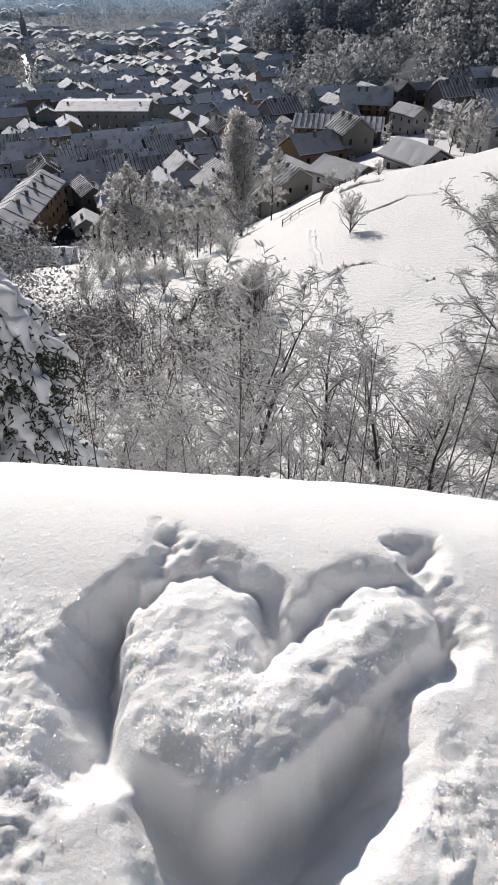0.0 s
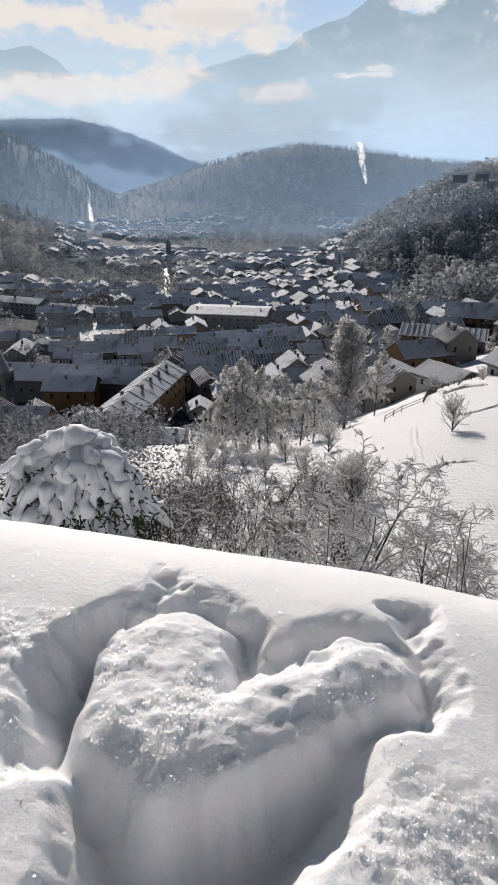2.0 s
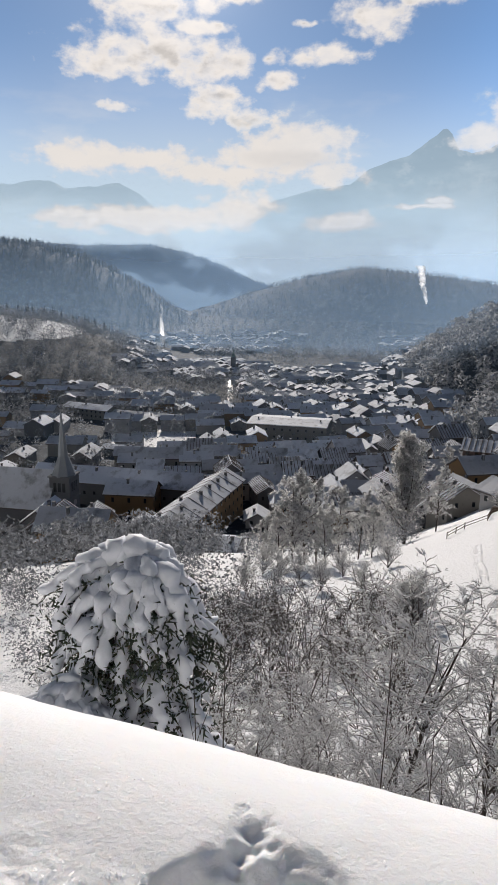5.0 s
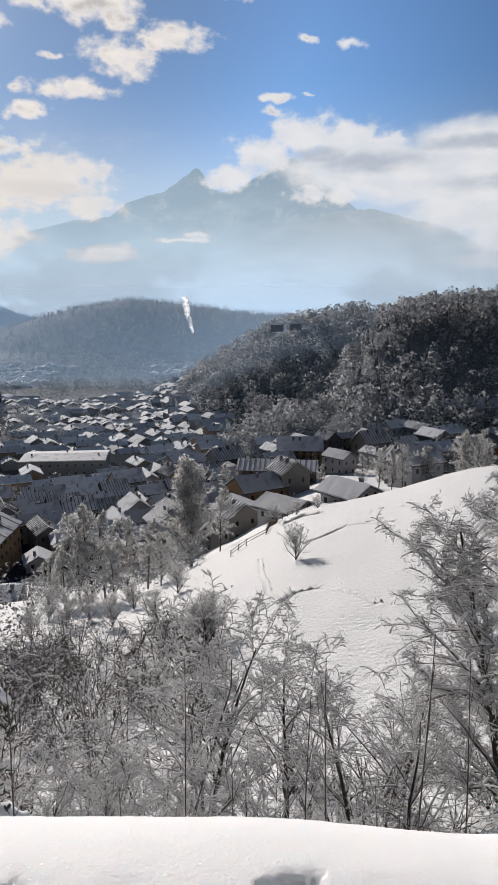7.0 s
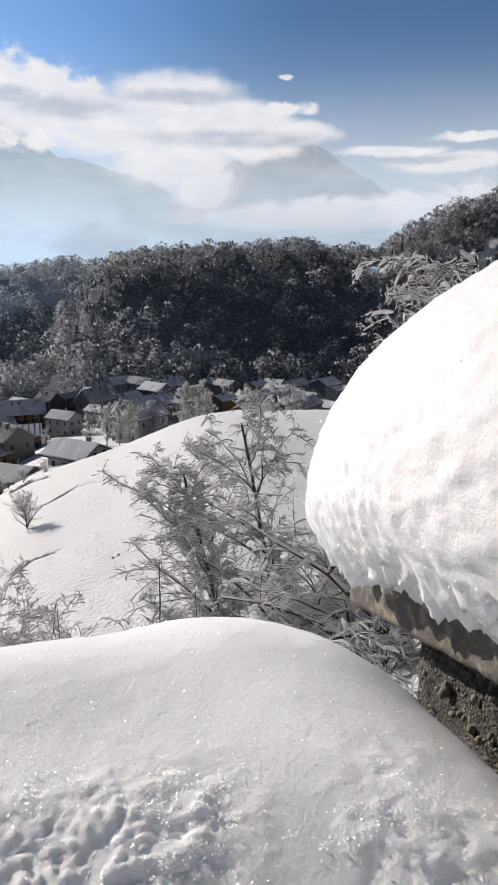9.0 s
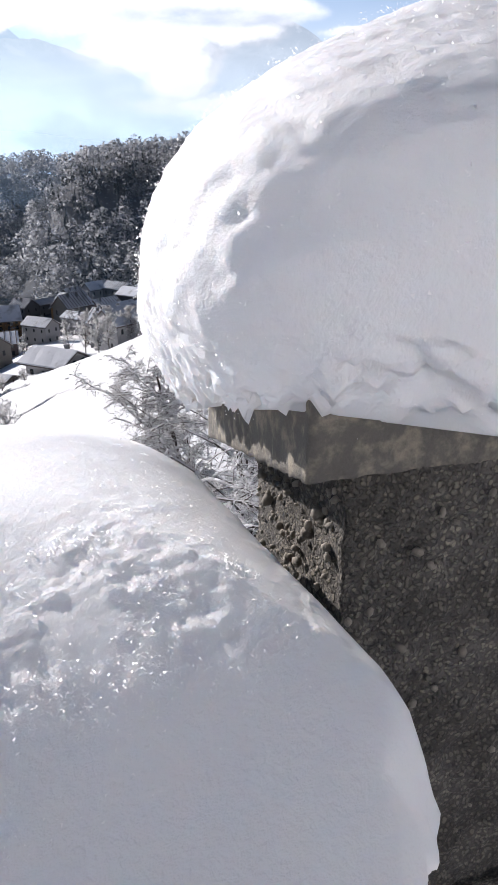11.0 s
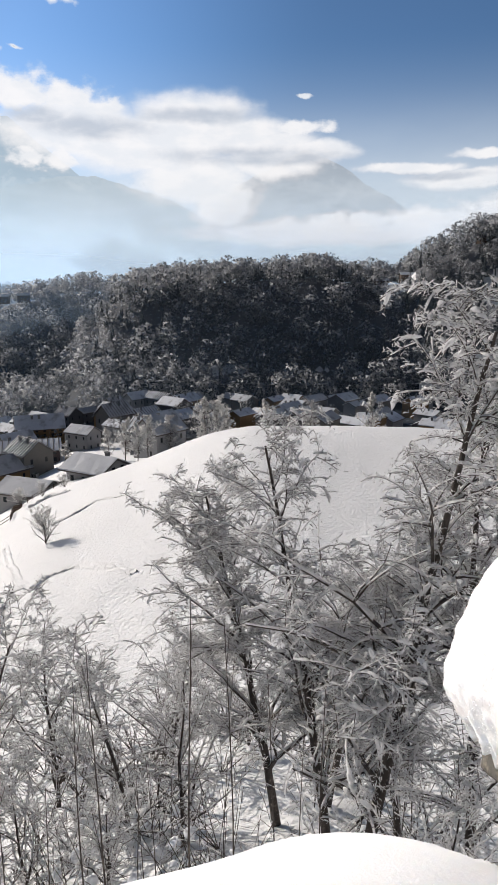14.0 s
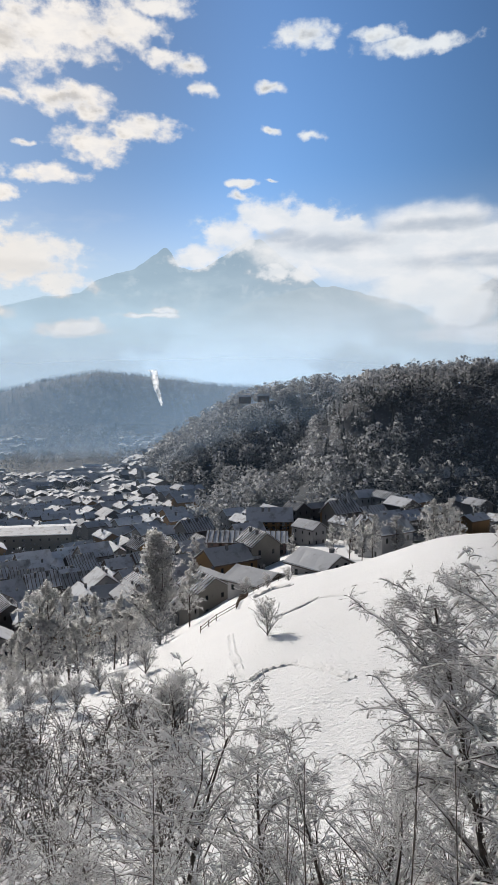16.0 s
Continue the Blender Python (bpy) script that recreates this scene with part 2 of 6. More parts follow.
def gravel_material():
    """Coarse render of river gravel set in mortar."""
    m = bpy.data.materials.new("pebble_render")
    m.use_nodes = True
    k = Nodes(m.node_tree)
    where = k.n("ShaderNodeTexCoord").outputs["Object"]
    bent_ = k.vec("MULTIPLY_ADD", k.n("ShaderNodeTexNoise", {"Vector": where, "Scale": 60.0}).outputs["Color"], (0.012, 0.012, 0.012), where)
    stone = k.n("ShaderNodeTexVoronoi", {"Vector": bent_, "Scale": 190.0})
    grey = k.n("ShaderNodeSeparateXYZ", {0: stone.outputs["Color"]}).outputs[0]
    gap = k.ramp(stone.outputs["Distance"], 0.35, 0.6)
    colour = k.mix(grey, (0.10, 0.096, 0.09, 1.0), (0.28, 0.255, 0.205, 1.0))
    colour = k.mix(k.math("MULTIPLY", gap, 0.8), colour, (0.075, 0.07, 0.065, 1.0))
    stain = k.ramp(k.noise(where, 9.0, 5.0), 0.4, 0.65, 0.6, 1.1)
    tint = k.n("ShaderNodeVectorMath", {0: colour, "Scale": stain}, operation="SCALE").outputs[0]
    high = k.math("ADD", k.math("MULTIPLY", gap, -1.0), k.math("MULTIPLY", k.noise(where, 320.0, 4.0), 0.5))
    relief = k.n("ShaderNodeBump", {"Strength": 1.0, "Distance": 0.006, "Height": high})
    bsdf = k.n("ShaderNodeBsdfPrincipled", {"Base Color": tint, "Roughness": 0.9, "Normal": relief.outputs[0]})
    k.n("ShaderNodeOutputMaterial", {0: bsdf.outputs[0]})
    return m


RENDER = gravel_material()
PEBBLE = material("pebble", (0.22, 0.20, 0.17), 0.8, vary=0.3, size=0.05, bump=0.4, bump_size=0.004, depth=0.002, per_object=0.25)
PLASTER = [material("plaster_" + n, c, 0.9, vary=0.12, size=5.0, bump=0.2, bump_size=0.3, other=tuple(0.8 * v for v in c), patch=(0.55, 0.8), per_object=0.06)
           for n, c in (("white", (0.32, 0.32, 0.325)), ("cream", (0.20, 0.19, 0.175)), ("ochre", (0.22, 0.14, 0.07)), ("grey", (0.12, 0.125, 0.135)), ("rose", (0.13, 0.10, 0.095)))]
WOOD = material("wood_brown", (0.07, 0.045, 0.03), 0.8, vary=0.3, size=2.0, bump=0.4, bump_size=0.1, depth=0.02, per_object=0.03)
TILE = material("roof_tile", (0.10, 0.085, 0.08), 0.8, vary=0.3, size=2.0, bump=0.5, bump_size=0.2, depth=0.03)
PANE = material("window_glass", (0.02, 0.025, 0.03), 0.15, vary=0.2, size=2.0, bump=0.0)
METAL = material("metal_grey", (0.25, 0.27, 0.29), 0.45, 0.6, vary=0.2, size=2.0, bump=0.1)
COPPER = material("copper_green", (0.16, 0.22, 0.2), 0.6, 0.2, vary=0.3, size=3.0, bump=0.2)
# snowy ground with the shade under trees put into a dark base colour
SHADED_FLOOR = material("forest_floor", (0.12, 0.125, 0.135), 0.95, vary=0.4, size=12.0, bump=0.5, bump_size=1.0, depth=0.3, other=(0.40, 0.42, 0.45), patch=(0.55, 0.7), coord="Position", spec=0.05)
STREET = material("town_ground", (0.036, 0.044, 0.056), 0.8, vary=0.35, size=14.0, bump=0.3, bump_size=0.6, depth=0.1, other=(0.17, 0.2, 0.24), patch=(0.58, 0.7), coord="Position", spec=0.05)
ASPHALT = material("wet_road", (0.18, 0.18, 0.18), 0.5, vary=0.3, size=4.0, bump=0.3, other=(0.5, 0.5, 0.5), patch=(0.55, 0.7))


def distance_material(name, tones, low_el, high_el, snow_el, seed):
    """Far mountains as a glowing backdrop: air light painted into the glow low down, rock and snow showing through
    higher up.
    """
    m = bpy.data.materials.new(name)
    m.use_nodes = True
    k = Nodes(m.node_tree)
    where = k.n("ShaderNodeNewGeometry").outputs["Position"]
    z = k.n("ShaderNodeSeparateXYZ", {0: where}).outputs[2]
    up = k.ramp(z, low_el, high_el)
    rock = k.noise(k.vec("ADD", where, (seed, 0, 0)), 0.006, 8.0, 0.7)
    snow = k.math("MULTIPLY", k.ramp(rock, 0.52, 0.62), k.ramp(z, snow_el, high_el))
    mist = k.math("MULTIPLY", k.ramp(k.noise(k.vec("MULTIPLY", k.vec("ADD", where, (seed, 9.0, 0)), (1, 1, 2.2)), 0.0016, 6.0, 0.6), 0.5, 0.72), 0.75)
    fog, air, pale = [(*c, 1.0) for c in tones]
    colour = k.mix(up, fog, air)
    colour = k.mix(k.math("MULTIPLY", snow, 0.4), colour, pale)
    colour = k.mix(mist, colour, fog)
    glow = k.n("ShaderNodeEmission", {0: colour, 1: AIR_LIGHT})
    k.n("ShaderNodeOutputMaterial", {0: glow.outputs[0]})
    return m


# ---- building helpers ----
def smooth(a, b, x):
    t = np.clip((np.asarray(x, float) - a) / (b - a), 0, 1)
    return t * t * (3 - 2 * t)


def mesh_of(name, verts, faces, mats, soft=False, index=None):
    me = bpy.data.meshes.new(name)
    sets = [faces] if isinstance(faces, np.ndarray) else faces
    if sets and isinstance(sets[0], np.ndarray):
        me.vertices.add(len(verts))
        me.vertices.foreach_set("co", np.asarray(verts, np.float32).ravel())
        sizes = np.concatenate([np.full(len(f), f.shape[1]) for f in sets])
        me.loops.add(int(sizes.sum()))
        me.loops.foreach_set("vertex_index", np.concatenate([f.ravel() for f in sets]).astype(np.int32))
        me.polygons.add(len(sizes))
        me.polygons.foreach_set("loop_start", (np.cumsum(sizes) - sizes).astype(np.int32))
    else:
        me.from_pydata([tuple(v) for v in np.asarray(verts, float).tolist()], [], faces)
    for mt in (mats if isinstance(mats, (list, tuple)) else [mats]):
        me.materials.append(mt)
    if index is not None:
        me.polygons.foreach_set("material_index", np.asarray(index, np.int32))
    if soft:
        me.polygons.foreach_set("use_smooth", np.ones(len(me.polygons), bool))
    me.update(calc_edges=True)
    return me


def piece(name, verts, faces, mats, parent=None, label="", soft=False):
    ob = new(name, mesh_of(name, verts, faces, mats, soft))
    if parent is not None:
        ob.parent = parent
    return tagged(ob, label)


def part(name, bm, mats, parent=None, label="", soft=False):
    me = bpy.data.meshes.new(name)
    bm.to_mesh(me)
    bm.free()
    for mt in (mats if isinstance(mats, (list, tuple)) else [mats]):
        me.materials.append(mt)
    if soft:
        for p in me.polygons:
            p.use_smooth = True
    ob = new(name, me)
    if parent is not None:
        ob.parent = parent
    return tagged(ob, label)


def box(bm, x0, x1, y0, y1, z0, z1, bevel=0.0):
    made = bmesh.ops.create_cube(bm, size=1.0, matrix=Matrix.Translation(((x0 + x1) / 2, (y0 + y1) / 2, (z0 + z1) / 2)) @ Matrix.Diagonal((x1 - x0, y1 - y0, z1 - z0, 1)))
    if bevel:
        edges = list({e for v in made["verts"] for e in v.link_edges})
        bmesh.ops.bevel(bm, geom=edges, offset=bevel, segments=2, affect="EDGES", profile=0.5)


def boxed(name, mats, parent, dims, bevel=0.0, label=""):
    bm = bmesh.new()
    box(bm, *dims, bevel)
    return part(name, bm, mats, parent, label)


def grid_faces(nu, nv, closed=False):
    i, j = np.meshgrid(np.arange(nu - 1), np.arange(nv if closed else nv - 1), indexing="ij")
    k = (j + 1) % nv
    return np.stack([i * nv + j, (i + 1) * nv + j, (i + 1) * nv + k, i * nv + k], -1).reshape(-1, 4)


def lattice(p, scale, seed=0):
    """Smooth value noise for many points at once, about -1 to 1."""
    q = np.asarray(p, float) / scale + seed * 17.31
    c = np.floor(q).astype(np.int64)
    fr = q - c
    fr = fr * fr * (3 - 2 * fr)
    total = 0.0
    for corner in range(1 << q.shape[-1]):
        off = np.array([(corner >> b) & 1 for b in range(q.shape[-1])])
        g = c + off
        hsh = g[..., 0] * 374761393 + g[..., 1] * 668265263 + (g[..., 2] * 2147483647 if q.shape[-1] > 2 else 0) + seed * 144665
        hsh = (hsh ^ (hsh >> 13)) * 1274126177
        val = ((hsh ^ (hsh >> 16)) & 0xFFFF) / 32767.5 - 1
        total = total + val * np.prod(np.where(off, fr, 1 - fr), -1)
    return total


def rough_noise(p, scale, octaves=3, seed=0):
    return sum(lattice(p, scale / 2 ** o, seed + o) / 2 ** o for o in range(octaves))


def polar(yaw, dist):
    return -dist * math.sin(radians(yaw)), dist * math.cos(radians(yaw))


# ---- ground ----
def ground(x, y):
    """Height of the snow-covered ground: the slope below the wall, the meadow, the town's floor and the hills."""
    x, y = np.asarray(x, float), np.asarray(y, float)
    r = np.hypot(x, y)
    a = np.degrees(np.arctan2(-x, y))
    meadow = np.interp(r, [0, 0.7, 3, 8, 14, 28, 45, 75, 115, 140, 160, 235, 300, 400, 1000, 5000], [0, -1.2, -4.5, -8.5, -12, -17.5, -21, -25, -30.5, -38, -42, -54, -62, -68, -96, -100])
    town = np.interp(r, [0, 0.7, 3, 8, 14, 28, 50, 75, 105, 150, 190, 230, 300, 600, 1000, 5000], [0, -1.2, -4.5, -8.5, -12.5, -19, -27, -34, -44, -62, -78, -86, -92, -98, -102, -100])
    w = smooth(-10, 13, a)
    meadow = meadow + 9 * smooth(-6, -24, a) * np.exp(-((r - 115) / 60) ** 2)
    z = meadow * (1 - w) + town * w
    hill = np.interp(a, [-24, -15, -9.5, -6, -3, 2, 8], [-70, -21, 1, -6, -12, -43, -100])
    up = smooth(500, 680, r) * (1 - smooth(800, 1150, r))
    z = z + np.maximum(hill - z, 0) * up
    hill = np.interp(a, [-70, -45, -41, -37, -35, -32, -28, -24, -17, -13, -11, -8, -5], [72, 50, 40, 22, 7, 6, 12.5, 10.5, 6, 1, -9, -45, -100])
    up = smooth(395, 560, r) * (1 - smooth(750, 1150, r))
    z = z + np.maximum(hill - z, 0) * up
    crest = np.interp(a, [-60, -14, -6, 0, 5, 10, 15, 19, 23, 27], [-60, -20, 6, 16, 34, 48, 24, -8, -50, -100])
    up = smooth(1050, 1560, r) * (1 - smooth(1900, 2500, r))
    z = z + np.maximum(crest - z, 0) * up
    left = np.interp(a, [23, 26, 28, 31, 33, 37, 55], [-100, -52, -12, 32, 56, 80, 110])
    up = smooth(900, 1500, r) * (1 - smooth(1900, 2400, r))
    z = z + np.maximum(left - z, 0) * up
    left = np.interp(a, [25, 28, 32, 36, 45], [-100, -92, -64, -46, -30])
    up = smooth(480, 900, r) * (1 - smooth(1900, 2400, r))
    z = z + np.maximum(left - z, 0) * up
    far = np.interp(a, [-20, 10, 19, 22, 25, 28, 33, 39, 60], [-60, -90, 22, 92, 142, 170, 160, 172, 200])
    up = smooth(2300, 2950, r)
    z = z + np.maximum(far - z, 0) * up
    wave = rough_noise(np.stack([x, y], -1), 26.0, 3, 3) * np.interp(r, [0, 10, 60, 300, 420, 3000], [0, 0.12, 0.3, 0.4, 0.25, 0.5])
    small = rough_noise(np.stack([x, y], -1), 2.2, 3, 9) * np.interp(r, [0, 3, 20, 60, 100, 400], [0, 0.12, 0.2, 0.12, 0.05, 0.05])
    return (z + wave + small) * smooth(0.35, 0.95, y)


az_grid = np.radians(np.concatenate([np.arange(-180, -62, 4.0), np.arange(-62, 72, 0.5), np.arange(72, 180, 4.0)]))
r_grid = np.concatenate([[0.0], np.geomspace(0.3, 4900, 210)])
RR, AA = np.meshgrid(r_grid, az_grid, indexing="ij")
GX, GY = -RR * np.sin(AA), RR * np.cos(AA)
tagged(piece("ground", np.stack([GX, GY, ground(GX, GY)], -1).reshape(-1, 3), grid_faces(len(r_grid), len(az_grid), True), SNOW_GROUND, soft=True),
       "snow-covered slope, meadow, valley floor and hills", "ground", kind="structure")


def sheet(name, yaws, dists, lift, mat, label, category, want):
    """A thin cover that follows the ground where want() holds."""
    a, r = np.arange(yaws[0], yaws[1], 0.35), np.geomspace(dists[0], dists[1], int(60 * math.log(dists[1] / dists[0]) / 0.7) + 8)
    R2, A2 = np.meshgrid(r, np.radians(a), indexing="ij")
    x, y = -R2 * np.sin(A2), R2 * np.cos(A2)
    z = ground(x, y)
    ok = want(np.degrees(A2), R2, x, y, z)
    f = grid_faces(len(r), len(a))
    f = f[ok.reshape(-1)[f].all(1)]
    keep, inv = np.unique(f, return_inverse=True)
    v = np.stack([x, y, z + lift * np.maximum(1, R2 / 400)], -1).reshape(-1, 3)[keep]
    return tagged(piece(name, v, inv.reshape(f.shape), mat, soft=True), label, category, kind="structure")


def glade(a, r):
    """The open snow round the houses on the wooded hill."""
    return ((a + 34.6) / 1.7) ** 2 + ((r - 555) / 42) ** 2 < 1


sheet("forest_floor", (-58, 8), (385, 900), 0.3, SHADED_FLOOR, "thin snow under the trees, coloured dark for their shade", "ground", lambda a, r, x, y, z: (z > -82) & ~glade(a, r) & ~((a < -38) & (r > 480) & (rough_noise(np.stack([x, y], -1), 40, 2, 4) > 0.5)))
sheet("forest_floor", (-18, 28), (1060, 1900), 0.4, SHADED_FLOOR, "ground under the fir forest, coloured dark for its shade", "ground", lambda a, r, x, y, z: z > -92)
sheet("forest_floor", (24, 52), (960, 1900), 0.6, SHADED_FLOOR, "ground under the hillside woods, coloured dark for their shade", "ground", lambda a, r, x, y, z: z > -92)
sheet("forest_floor", (12, 52), (2300, 3200), 0.8, SHADED_FLOOR, "ground under the distant forest, coloured dark for its shade", "ground", lambda a, r, x, y, z: z > -70)
sheet("town_ground", (-50, 50), (215, 2300), 1.0, STREET, "cleared streets and trampled yards between the houses", "ground", lambda a, r, x, y, z: (z < -57) & ~((a > 24.5) & (a < 31.5) & (r > 375) & (r < 465)))


# ---- far mountains ----
def mountain(name, crest_az, crest_el, dist, mat, label, seed):
    a = np.arange(min(crest_az), max(crest_az), 0.12)
    order = np.argsort(crest_az)
    e = np.interp(a, np.array(crest_az)[order], np.array(crest_el)[order])
    e = e + 0.13 * rough_noise(np.stack([a, a * 0 + seed], -1), 1.6, 4, seed)
    steps = np.linspace(0, 1, 40)
    A, S = np.meshgrid(a, steps)
    rr = dist - 650 * (1 - S) + 60 * rough_noise(np.stack([A, S * 12], -1), 1.2, 3, seed + 5) * np.sin(np.pi * S)
    top = dist * np.tan(np.radians(e))[None, :] + 1.5
    Z = -120 + (top + 120) * S ** 1.25
    ar = np.radians(A)
    v = np.stack([-rr * np.sin(ar), rr * np.cos(ar), Z], -1).reshape(-1, 3)
    return tagged(piece(name, v, grid_faces(len(steps), len(a)), mat, soft=True), label, "mountain", kind="structure")


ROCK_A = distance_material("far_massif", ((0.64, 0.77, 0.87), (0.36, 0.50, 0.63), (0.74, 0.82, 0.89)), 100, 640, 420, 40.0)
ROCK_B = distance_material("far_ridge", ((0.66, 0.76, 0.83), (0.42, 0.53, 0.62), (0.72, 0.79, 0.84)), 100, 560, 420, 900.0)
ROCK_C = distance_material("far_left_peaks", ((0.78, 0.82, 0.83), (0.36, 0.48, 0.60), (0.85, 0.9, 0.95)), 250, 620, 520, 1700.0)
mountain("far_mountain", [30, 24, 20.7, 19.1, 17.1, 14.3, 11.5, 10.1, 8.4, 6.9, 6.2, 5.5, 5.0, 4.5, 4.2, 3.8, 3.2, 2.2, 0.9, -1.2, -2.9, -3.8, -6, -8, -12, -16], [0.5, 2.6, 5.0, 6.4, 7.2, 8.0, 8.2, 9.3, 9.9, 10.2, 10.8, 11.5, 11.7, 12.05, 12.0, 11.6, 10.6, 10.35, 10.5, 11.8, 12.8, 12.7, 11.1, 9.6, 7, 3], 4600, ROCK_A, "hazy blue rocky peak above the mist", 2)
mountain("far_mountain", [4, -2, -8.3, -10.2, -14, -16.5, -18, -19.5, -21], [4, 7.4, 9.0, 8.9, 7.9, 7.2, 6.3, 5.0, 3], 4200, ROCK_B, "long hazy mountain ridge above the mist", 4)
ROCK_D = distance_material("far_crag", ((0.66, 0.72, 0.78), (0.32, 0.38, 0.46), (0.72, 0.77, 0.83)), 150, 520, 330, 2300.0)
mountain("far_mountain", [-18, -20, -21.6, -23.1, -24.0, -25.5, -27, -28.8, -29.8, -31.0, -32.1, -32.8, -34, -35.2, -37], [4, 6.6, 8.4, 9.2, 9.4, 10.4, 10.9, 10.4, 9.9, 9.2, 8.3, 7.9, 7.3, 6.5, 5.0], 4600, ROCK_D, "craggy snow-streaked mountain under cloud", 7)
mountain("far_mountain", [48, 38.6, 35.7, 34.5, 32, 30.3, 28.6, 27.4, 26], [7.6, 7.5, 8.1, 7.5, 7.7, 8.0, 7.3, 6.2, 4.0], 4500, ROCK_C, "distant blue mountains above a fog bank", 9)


# cloud and fog lying in front of the far mountains: heading to the left, height, half width and half height, in degrees
HEADS = [(-1.2, 13.2, 2.6, 1.4), (-4.6, 14.4, 3.0, 1.5), (-8.2, 14.2, 2.6, 1.2), (-10.6, 13.8, 2.0, 0.8), (1.6, 11.4, 2.2, 0.9), (-5.0, 10.2, 1.6, 0.8), (-7.6, 9.9, 1.5, 0.8), (-26.6, 12.5, 3.0, 0.6),
         (16.2, 11.0, 4.6, 2.0), (19.0, 10.2, 4.0, 1.3), (28.5, 10.0, 5.0, 0.9), (33.0, 9.9, 4.0, 1.2), (22.0, 9.0, 5.0, 0.9), (13.2, 9.0, 2.6, 0.9), (29.0, 5.4, 7.0, 1.0), (24.0, 5.6, 5.0, 1.0), (20.6, 6.4, 3.0, 1.2), (5.6, 6.6, 2.4, 0.22), (4.6, 7.0, 0.9, 0.3), (12.0, 5.4, 3.0, 0.7),
         (-27.0, 5.2, 3.2, 0.8), (-31.5, 5.6, 4.6, 0.9), (-37.0, 5.6, 5.0, 1.1), (-43.0, 5.8, 5.0, 1.2), (-47.0, 6.2, 6.0, 1.6)]
SMOOTH_CLOUD = [(-18.0, 13.2, 6.3, 2.1), (-20.0, 12.2, 7.4, 1.5), (-9.0, 12.2, 7.0, 2.6), (-14.0, 11.4, 9.0, 2.6), (-18.0, 9.0, 6.0, 2.4), (-23.6, 11.5, 6.0, 1.3), (-27.6, 10.9, 4.2, 1.1), (-20.4, 7.0, 3.0, 2.4), (-24.4, 10.3, 4.6, 1.7),
                (-35.5, 9.5, 4.6, 0.55), (-41.5, 10.3, 3.2, 0.4), (-40.0, 8.6, 5.4, 0.9), (-30.0, 4.8, 14.0, 1.2)]
# shaded undersides, painted grey into those clouds
UNDER = [(-18.6, 13.5, 5.2, 0.55), (-22.4, 10.6, 6.6, 0.7), (-10.0, 12.4, 4.6, 0.8), (-25.5, 10.4, 5.4, 0.5), (-6.0, 13.0, 2.6, 0.6), (16.8, 10.2, 3.4, 0.7), (-37.0, 8.9, 4.4, 0.3)]


